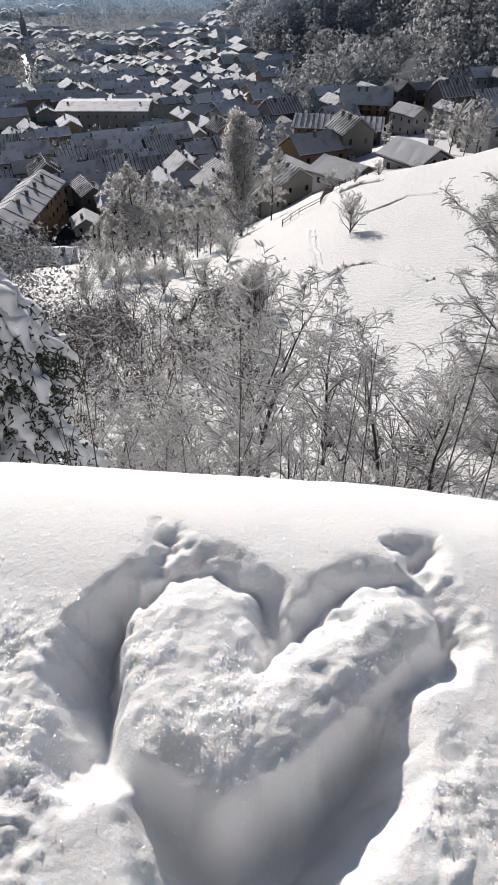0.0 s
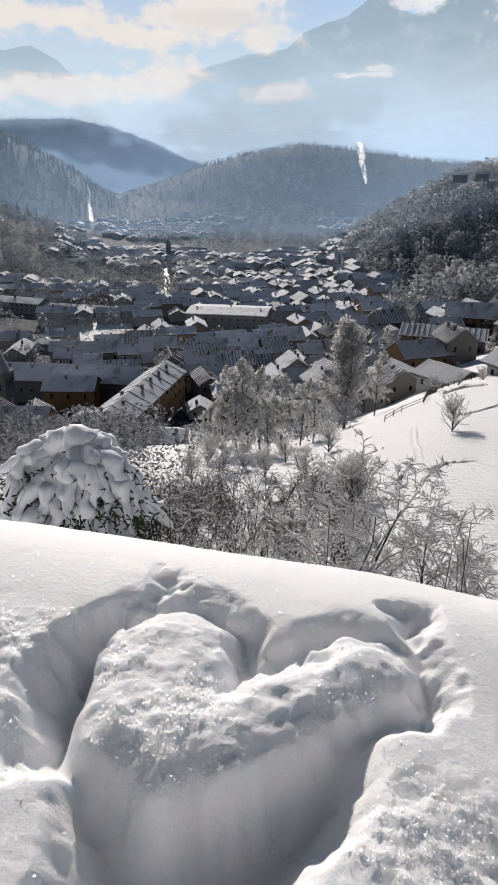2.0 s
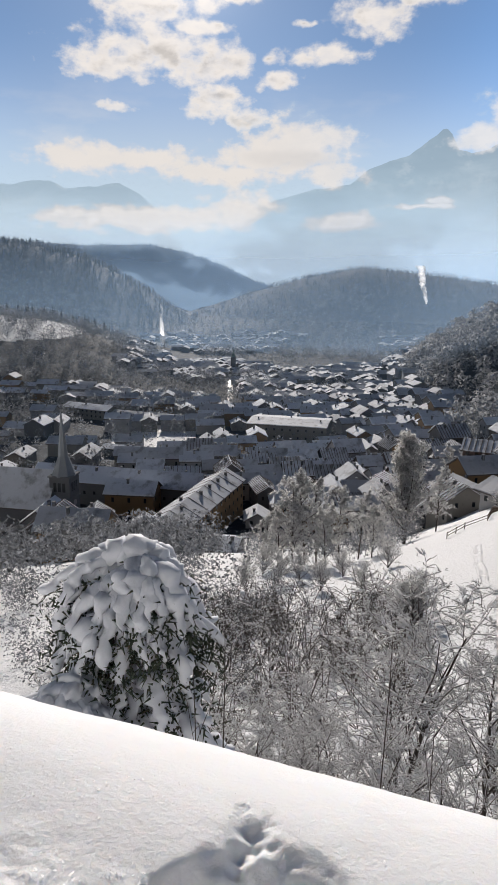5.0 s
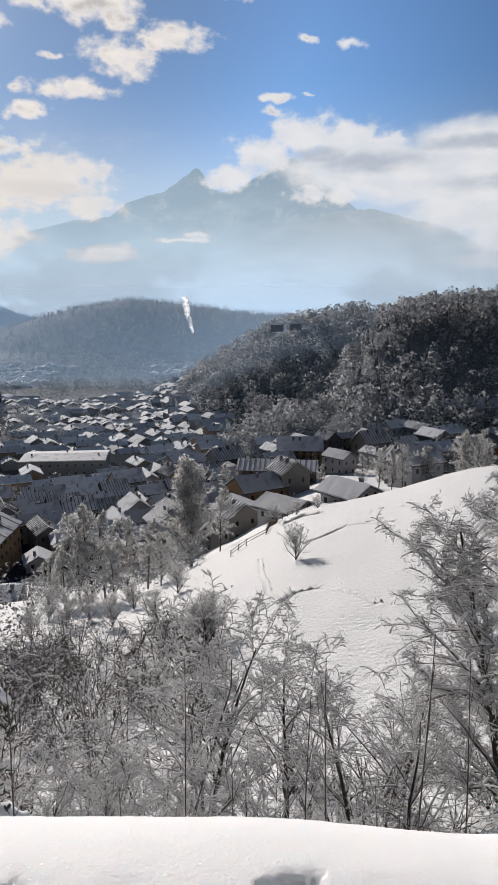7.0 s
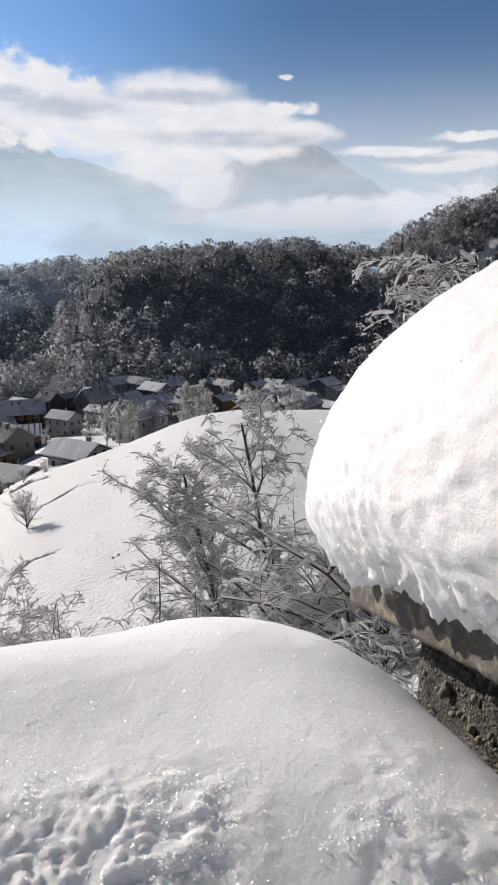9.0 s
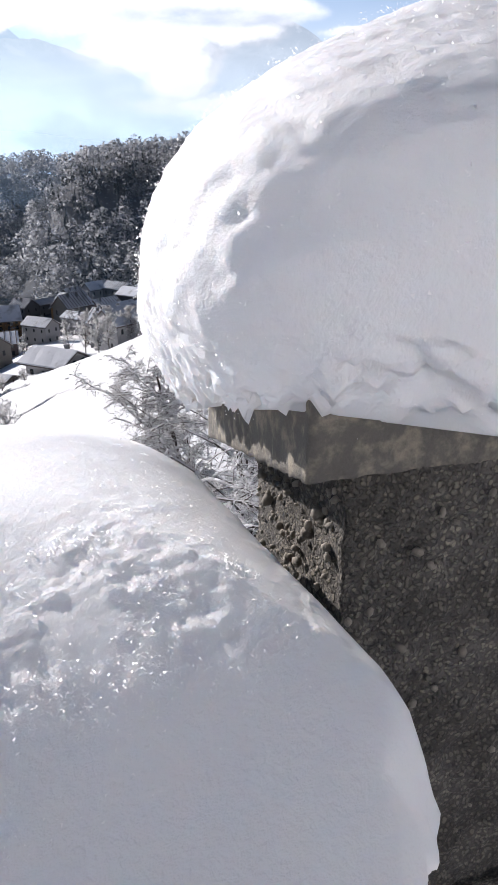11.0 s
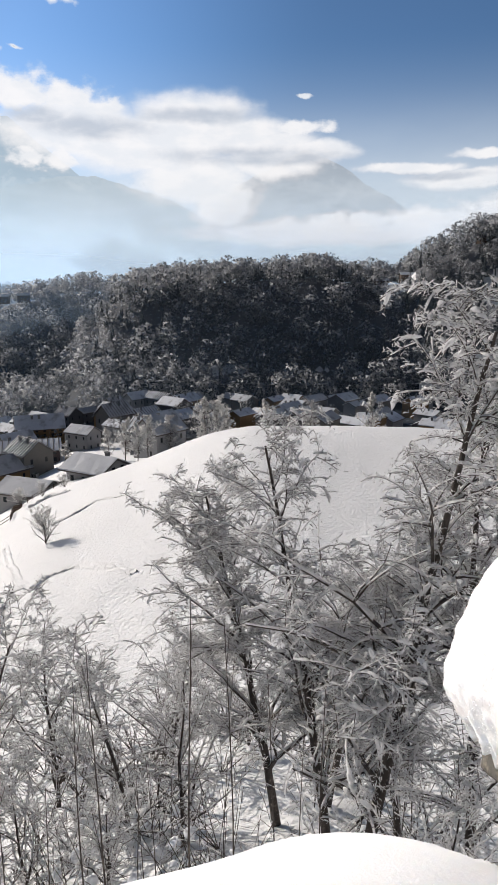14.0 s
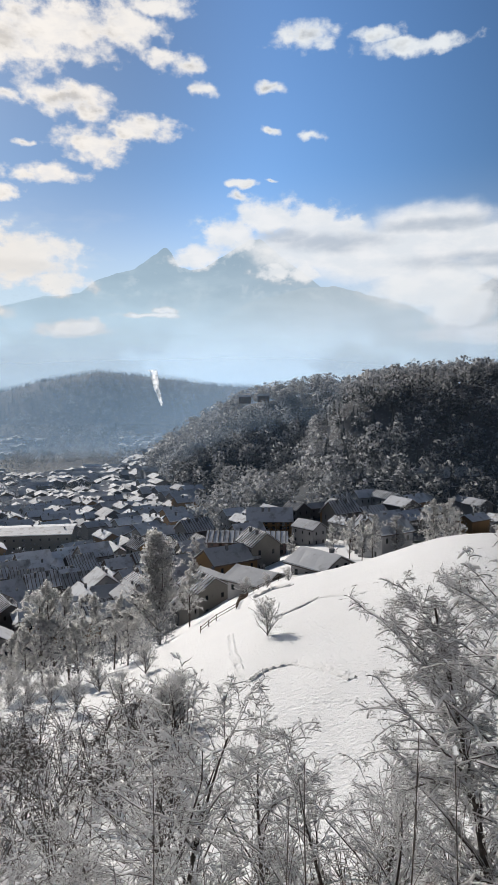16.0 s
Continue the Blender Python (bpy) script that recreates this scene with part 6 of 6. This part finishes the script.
        part("chimney", bm, PLASTER[3], roof)
    nx, ny = windows
    for row in range(rows):
        z = h * (row + 0.35) / rows
        for side in (-1, 1):
            for i in range(ny):
                y = -l / 2 + l * (i + 0.5) / ny
                boxed("window", PANE, house, (side * w / 2 - 0.06, side * w / 2 + 0.06, y - 0.5, y + 0.5, z, z + 1.35))
            for i in range(nx):
                x = -w / 2 + w * (i + 0.5) / nx
                boxed("window", PANE, house, (x - 0.5, x + 0.5, side * l / 2 - 0.06, side * l / 2 + 0.06, z, z + 1.35))
    return house


def at(ob, yaw, dist, turn, z=None, size=1.0):
    x, y = polar(yaw, dist)
    ob.matrix_basis = Matrix.LocRotScale((x, y, float(ground(x, y)) if z is None else z), Euler((0, 0, radians(turn))), (size,) * 3)
    return ob


TAKEN = []


def claim(yaw, dist, rad):
    TAKEN.append((*polar(yaw, dist), rad))


# buildings that stand out
long_house = gable_house("long_house", 14, 64, 12, 3.6, PLASTER[2], "long ochre building with a snow-striped gabled roof", "building", chimneys=7, windows=(4, 14), rows=3, ribs=9, seed=3)
at(long_house, 24.2, 221, 2.0, -84)
claim(24.2, 205, 22), claim(24.0, 240, 22)
palace = gable_house("palace", 16, 84, 16, 4.6, PLASTER[3], "long pale palace wing with tall arcade windows", "building", chimneys=8, windows=(0, 19), rows=2, seed=4)
at(palace, 30.0, 275, 98.0, -95)
for a in (24, 27, 30, 33, 36, 39):
    claim(a, 278, 14)

church = tagged(new("church"), "stone church with a slender spire and a steep snowy nave roof", "church")
nave = gable_house("nave", 17, 46, 13, 12, PLASTER[3], "", "church", chimneys=0, windows=(0, 7), rows=1, seed=5, eave=0.5)
for key in ("label", "category"):
    if key in nave:
        del nave[key]
nave.parent = church
nave.matrix_basis = Matrix.LocRotScale((-26, 0, 0), Euler((0, 0, radians(90))), None)
bm = bmesh.new()
box(bm, -3.9, 3.9, -3.9, 3.9, -6, 24, 0.15)
box(bm, -4.2, 4.2, -4.2, 4.2, 15.6, 16.1, 0.08)
box(bm, -4.3, 4.3, -4.3, 4.3, 23.7, 24.3, 0.08)
tower = part("tower", bm, PLASTER[3], church)
bm = bmesh.new()
bmesh.ops.create_cone(bm, cap_ends=True, segments=8, radius1=4.6, radius2=1.9, depth=7, matrix=Matrix.Translation((0, 0, 27.5)))
bmesh.ops.create_cone(bm, cap_ends=True, segments=8, radius1=1.9, radius2=0.08, depth=17, matrix=Matrix.Translation((0, 0, 39.4)))
part("spire", bm, METAL, church)
for side in range(4):
    for k in (-1.7, 0, 1.7):
        bm = bmesh.new()
        box(bm, k - 0.55, k + 0.55, -3.98, -3.85, 18.5, 21.8)
        win = part("belfry_window", bm, PANE, tower)
        win.matrix_basis = Matrix.Rotation(side * math.pi / 2, 4, "Z")
    bm = bmesh.new()
    bmesh.ops.create_cone(bm, cap_ends=True, segments=24, radius1=1.2, radius2=1.2, depth=0.12, matrix=Matrix.Translation((0, -3.95, 13.8)) @ Matrix.Rotation(math.pi / 2, 4, "X"))
    dial = part("clock_dial", bm, PLASTER[0], tower)
    dial.matrix_basis = Matrix.Rotation(side * math.pi / 2, 4, "Z")
at(church, 35.7, 240, 8, -89.5)
for a, d in ((36, 240), (38, 240), (41, 240), (43, 245)):
    claim(a, d, 16)

hotel = gable_house("hotel", 13, 28, 4.8, 2.4, PLASTER[4], "reddish hotel with a long balcony front and striped snowy roof", "building", chimneys=2, windows=(3, 9), rows=2, ribs=16, seed=6)
at(hotel, -2.6, 238, 84, -56.5)
claim(-2.6, 238, 18)
villa_y = gable_house("villa", 13, 18, 6.5, 4.2, PLASTER[2], "yellow house with a dark hipped roof", "house", chimneys=2, windows=(4, 6), rows=3, seed=7)
at(villa_y, -4.5, 276, 88, -58)
claim(-4.3, 282, 15)
chalet = gable_house("chalet", 9.5, 11.0, 3.9, 2.3, PLASTER[0], "white chalet with a broad snowy roof at the meadow's edge", "house", chimneys=1, windows=(3, 3), rows=2, seed=8, eave=1.5)
at(chalet, -9.0, 162, 38, -44.2)
claim(-9, 160, 10)
chalet_b = gable_house("chalet", 10.5, 11, 3.4, 1.9, PLASTER[0], "low white chalet under thick snow beside a fence", "house", chimneys=2, windows=(3, 3), rows=2, seed=9, eave=1.5)
at(chalet_b, -3.4, 168, 48, -49.6)
claim(-3.5, 168, 11)
cottage = gable_house("cottage", 8.5, 10, 5.2, 2.4, PLASTER[0], "small white cottage with a snowy roof below the slope", "house", chimneys=1, windows=(2, 2), rows=2, seed=10)
at(cottage, 18.6, 232, 20, -86)
claim(18.6, 232, 9)
inn = gable_house("inn", 12, 18, 5.0, 2.0, PLASTER[0], "low white building with a ribbed snowy roof", "building", chimneys=3, windows=(3, 5), rows=2, seed=11)
at(inn, 22.8, 190, 95, -79.5)
claim(22.8, 190, 13)
hall = gable_house("hall", 30, 50, 9.5, 1.6, PLASTER[1], "broad flat-roofed hall covered with snow", "building", chimneys=3, windows=(5, 10), rows=2, seed=12, eave=0.6, snow=0.5)
at(hall, 15.8, 415, 96, -91)
for a in (13, 15.8, 18.5):
    claim(a, 415, 22)
school = gable_house("school", 14, 40, 10, 2.5, PLASTER[1], "long school building with a white snow roof", "building", chimneys=2, windows=(3, 10), rows=3, seed=13)
at(school, 33.2, 500, 84, -97)
claim(33.2, 500, 24)
school_b = gable_house("school", 9, 62, 7, 1.4, PLASTER[3], "long low wing with a snowy roof beside the yard", "building", chimneys=0, windows=(2, 14), rows=2, seed=14)
at(school_b, 28.0, 475, 90, -96)
school_c = gable_house("school", 9, 52, 6, 1.4, PLASTER[3], "long low wing with a snowy roof beside the yard", "building", chimneys=0, windows=(2, 12), rows=2, seed=15)
at(school_c, 28.5, 366, 92, -94.5)
for a, d in ((25.5, 475), (28, 475), (31, 475), (26, 366), (28.5, 366), (31, 366), (27.6, 400), (27.6, 430), (30, 420), (25.5, 420)):
    claim(a, d, 15)

# many smaller town houses
KINDS = []
for i in range(10):
    g = random.Random(100 + i)
    w, l = g.uniform(10, 13.5), g.uniform(12, 21)
    KINDS.append(gable_house("town_house", w, l, g.uniform(5.5, 8.0), w * g.uniform(0.19, 0.27), PLASTER[(0, 1, 0, 3, 2, 0, 4, 1, 3, 0)[i]],
                             ("white", "cream", "white", "grey", "ochre", "white", "rose", "cream", "grey", "white")[i] + " town house with snow on its gabled roof", "house", chimneys=1 + i % 2, windows=(2, 3), rows=2, eave=0.8, ribs=(0, 9, 0, 11, 0)[i % 5], seed=200 + i))
for k in KINDS:
    tagged(k, group="houses of the town")
PLAIN = []
for i in range(6):
    g = random.Random(300 + i)
    w, l = g.uniform(10, 14), g.uniform(12, 21)
    PLAIN.append(tagged(gable_house("town_house", w, l, g.uniform(5, 8), w * g.uniform(0.15, 0.22), PLASTER[(0, 1, 3, 0, 2, 0)[i]], "distant snow-roofed house in the valley", "house", chimneys=1, windows=(0, 0), rows=1, eave=0.8, seed=400 + i), group="houses of the valley"))
for d in range(515, 735, 14):
    claim(21.2, d, 8)
g = random.Random(77)
used = {}


def settle(kinds, count, yaws, dists, gap, steep=4.0):
    n = 0
    tries = []
    for i in range(-60, 61):
        for j in range(0, 70):
            px, py = (i + 0.5 * (j % 2)) * gap * 1.12 + g.gauss(0, gap * 0.10), j * gap * 0.94 + g.gauss(0, gap * 0.08)
            px, py = px * 0.94 - py * 0.34, px * 0.34 + py * 0.94
            a, d = math.degrees(math.atan2(-px, py)), math.hypot(px, py)
            if yaws[0] < a < yaws[1] and dists[0] < d < dists[1] and g.random() < 0.93:
                tries.append((a, d))
    g.shuffle(tries)
    where = np.array([polar(a, d) for a, d in tries])
    high, beside = ground(where[:, 0], where[:, 1]), ground(where[:, 0] + 8, where[:, 1])
    for (x, y), z, zb in zip(where.tolist(), high.tolist(), beside.tolist()):
        if n >= count:
            break
        if abs(zb - z) > steep or z > -36:
            continue
        if any((x - tx) ** 2 + (y - ty) ** 2 < (tr + gap * 0.40) ** 2 for tx, ty, tr in TAKEN):
            continue
        TAKEN.append((x, y, gap * 0.42))
        src = kinds[n % len(kinds)]
        turn = 20 + (90 if g.random() < 0.68 else 0) + 12 * math.sin(x * 0.006 + y * 0.004) + g.gauss(0, 4)
        k = g.uniform(0.86, 1.08) * (0.84 if x > -12 else 1.0)
        m = Matrix.LocRotScale((x, y, z), Euler((0, 0, radians(turn))), (k * 0.94, k * 0.94, k * g.uniform(1.1, 1.5)))
        if id(src) not in used:
            used[id(src)] = True
            src.matrix_basis = m
        else:
            copy_thing(src, Matrix.Identity(4)).matrix_basis = m
        n += 1


settle(KINDS, 125, (1, 30), (228, 345), 13.5)
settle(KINDS, 24, (-17, 3), (185, 380), 13)
settle(PLAIN, 190, (2, 31), (345, 560), 14)
settle(PLAIN, 26, (30, 44), (330, 600), 15)
settle(KINDS, 14, (25, 40), (165, 225), 17)
settle(KINDS, 9, (-2.5, 5.5), (172, 226), 13, 9.0)
settle(PLAIN, 46, (-44, -7), (255, 400), 15)


def far_houses(seed, count):
    """Hundreds of far houses: walls and snowy roofs, too small to tell apart."""
    g = np.random.default_rng(seed)
    a, d = g.uniform(5, 36, count * 3), np.sqrt(g.uniform(555 ** 2, 1500 ** 2, count * 3))
    x, y = -d * np.sin(np.radians(a)), d * np.cos(np.radians(a))
    z = ground(x, y)
    ok = (z < -80) & ~((np.abs(a - 21.2) < 0.8) & (d < 750)) & ~((np.abs(a - 27.1) < 0.6) & (d > 1000)) & (rough_noise(np.stack([x, y], -1), 160, 2, 66) > -0.35 + 0.5 * smooth(900, 1500, d))
    x, y, z = x[ok][:count], y[ok][:count], z[ok][:count]
    n = len(x)
    w, l, h, t = g.uniform(4.5, 6.5, n), g.uniform(5.5, 10, n), g.uniform(5, 8, n), radians(20) + g.integers(0, 2, n) * 1.571 + g.normal(0, 0.12, n)
    rise = w * g.uniform(0.3, 0.45, n)
    over = 1.2
    loc = []
    for sx_, sy_, k in ((-1, -1, 0), (1, -1, 0), (1, 1, 0), (-1, 1, 0), (-1, -1, 1), (1, -1, 1), (1, 1, 1), (-1, 1, 1)):
        loc.append(np.stack([sx_ * w, sy_ * l, h * k - 3 * (1 - k)], -1))
    for sy_ in (-1, 1):
        loc.append(np.stack([0 * w, sy_ * l, h + rise], -1))
    for sx_, sy_ in ((-1, -1), (1, -1), (1, 1), (-1, 1)):
        loc.append(np.stack([sx_ * (w + over), sy_ * (l + over), h + 0.25 - over * rise / w], -1))
    for sy_ in (-1, 1):
        loc.append(np.stack([0 * w, sy_ * (l + over), h + rise + 0.45], -1))
    loc = np.stack(loc, 1)
    ct, st = np.cos(t)[:, None], np.sin(t)[:, None]
    pts = np.stack([loc[..., 0] * ct - loc[..., 1] * st + x[:, None], loc[..., 0] * st + loc[..., 1] * ct + y[:, None], loc[..., 2] + z[:, None]], -1)
    quads = [[0, 1, 5, 4], [1, 2, 6, 5], [2, 3, 7, 6], [3, 0, 4, 7], [10, 14, 15, 13], [14, 11, 12, 15]]
    tris = [[4, 5, 8], [7, 9, 6]]
    faces, mats = [], []
    for i in range(n):
        b = i * 16
        faces += [[b + q for q in f] for f in quads + tris]
        mats += [i % 3, i % 3, i % 3, i % 3, 3, 3, i % 3, i % 3]
    me = mesh_of("valley_house", pts.reshape(-1, 3), faces, [PLASTER[0], PLASTER[1], PLASTER[3], SNOW_ROOF], index=mats)
    return tagged(new("valley_house", me), "distant snow-roofed houses along the valley", "house", kind="stuff")


far_houses(3, 1250)

# houses high on the wooded hill
for yaw, dist, turn, z in ((-2.4, 664, 80, -6), (-4.0, 668, 85, -5), (-35.6, 575, 70, -99), (-33.5, 578, 60, -99), (-41.5, 545, 100, -99)):
    m = gable_house("hill_house", 13, 20, 6, 3, WOOD, "dark wooden house with a snowy roof on the wooded hill", "house", chimneys=1, windows=(3, 4), rows=2, seed=int(dist), eave=1.4) if yaw == -2.4 else copy_thing(first_hill, Matrix.Identity(4))
    if yaw == -2.4:
        first_hill = m
    x, y = polar(yaw, dist)
    m.matrix_basis = Matrix.LocRotScale((x, y, max(float(ground(x, y)), z)), Euler((0, 0, radians(turn))), (0.58, 0.58, 0.58))

# slim second church tower far in the town
far_tower = tagged(new("church_tower"), "dark slim church tower far off in the town", "tower")
boxed("tower", PLASTER[3], far_tower, (-2.6, 2.6, -2.6, 2.6, -4, 20), 0.1)
bm = bmesh.new()
bmesh.ops.create_uvsphere(bm, u_segments=16, v_segments=10, radius=2.8, matrix=Matrix.Translation((0, 0, 21.5)) @ Matrix.Diagonal((1, 1, 1.1, 1)))
bmesh.ops.create_cone(bm, cap_ends=True, segments=12, radius1=1.1, radius2=0.1, depth=9, matrix=Matrix.Translation((0, 0, 27)))
part("dome", bm, COPPER, far_tower)
at(far_tower, 20.9, 800, 10)
mast = tagged(new("radio_mast"), "thin mast on top of the wooded hill", "mast")
piece("pole", *tubes([[0, 0, 0], [0, 0, 15]], [[0, 0, 15], [0, 0, 26]], [0.7, 0.35], [0.4, 0.2], 6), METAL, mast)
at(mast, 10.1, 1580, 0)


# smoke rising from a chimney in the valley
SMOKE = bpy.data.materials.new("chimney_smoke")
SMOKE.use_nodes = True
SN = Nodes(SMOKE.node_tree)
wisp = SN.ramp(SN.noise(SN.n("ShaderNodeNewGeometry").outputs["Position"], 0.10, 5.0), 0.34, 0.62, 0.0, 0.8)
SN.n("ShaderNodeOutputMaterial", {0: SN.n("ShaderNodeMixShader", {0: wisp, 1: SN.n("ShaderNodeBsdfTransparent").outputs[0], 2: SN.n("ShaderNodeBsdfTranslucent", {0: (0.95, 0.95, 0.95, 1.0)}).outputs[0]}).outputs[0]})
sg = np.random.default_rng(6)
st_ = np.linspace(0, 1, 46)
far_r = np.linspace(1000, 1560, 100)
sm_x, sm_y = polar(4.9, float(far_r[np.argmax(ground(-far_r * math.sin(radians(4.9)), far_r * math.cos(radians(4.9))) > -34)]))
axis_ = np.stack([sm_x - 16 * st_ ** 1.4 + 1.2 * np.sin(st_ * 9) + 0.8 * np.sin(st_ * 23), sm_y + 0 * st_, float(ground(sm_x, sm_y)) + 10 + 70 * st_], -1)
turn_a = np.arange(14) / 14 * 2 * np.pi
fat = (2.2 + 5.5 * st_)[:, None] * sg.uniform(0.7, 1.3, (46, 14))
v = (axis_[:, None] + np.stack([np.cos(turn_a) * fat, np.sin(turn_a) * fat, 0 * fat], -1)).reshape(-1, 3)
f = grid_faces(46, 14, True)
tagged(piece("smoke_plume", v, f, SMOKE, soft=True), "thin white smoke rising from the valley", "smoke", kind="stuff")


def road(directions, width, label):
    """A cleared wet road lying on the valley floor."""
    pts = []
    for a, d in directions:
        pts.append((*polar(a, d), 0.0))
    p, _ = follow(pts, 12.0)
    d = np.gradient(p, axis=0)
    side = np.stack([d[:, 1], -d[:, 0]], -1) / (np.linalg.norm(d, axis=1, keepdims=True) + 1e-9)
    v = np.stack([np.column_stack([p + side * o, ground(*(p + side * o).T) + 0.25 + 1.2 * np.maximum(1, np.hypot(*p.T) / 400)]) for o in (-width / 2, 0, width / 2)], 1)
    return tagged(piece("road", v.reshape(-1, 3), grid_faces(v.shape[0], 3), ASPHALT), label, "road", kind="structure")


road([(27.2, 2000), (27.1, 1500), (27.0, 1120)], 6, "wet road through the town, bright in the sun")
road([(21.0, 330), (21.4, 290), (20.8, 262), (21.6, 232)], 5, "wet lane between the houses, bright in the sun")
road([(21.2, 720), (21.1, 620), (21.3, 520)], 4.5, "wet street between the houses, bright in the sun")
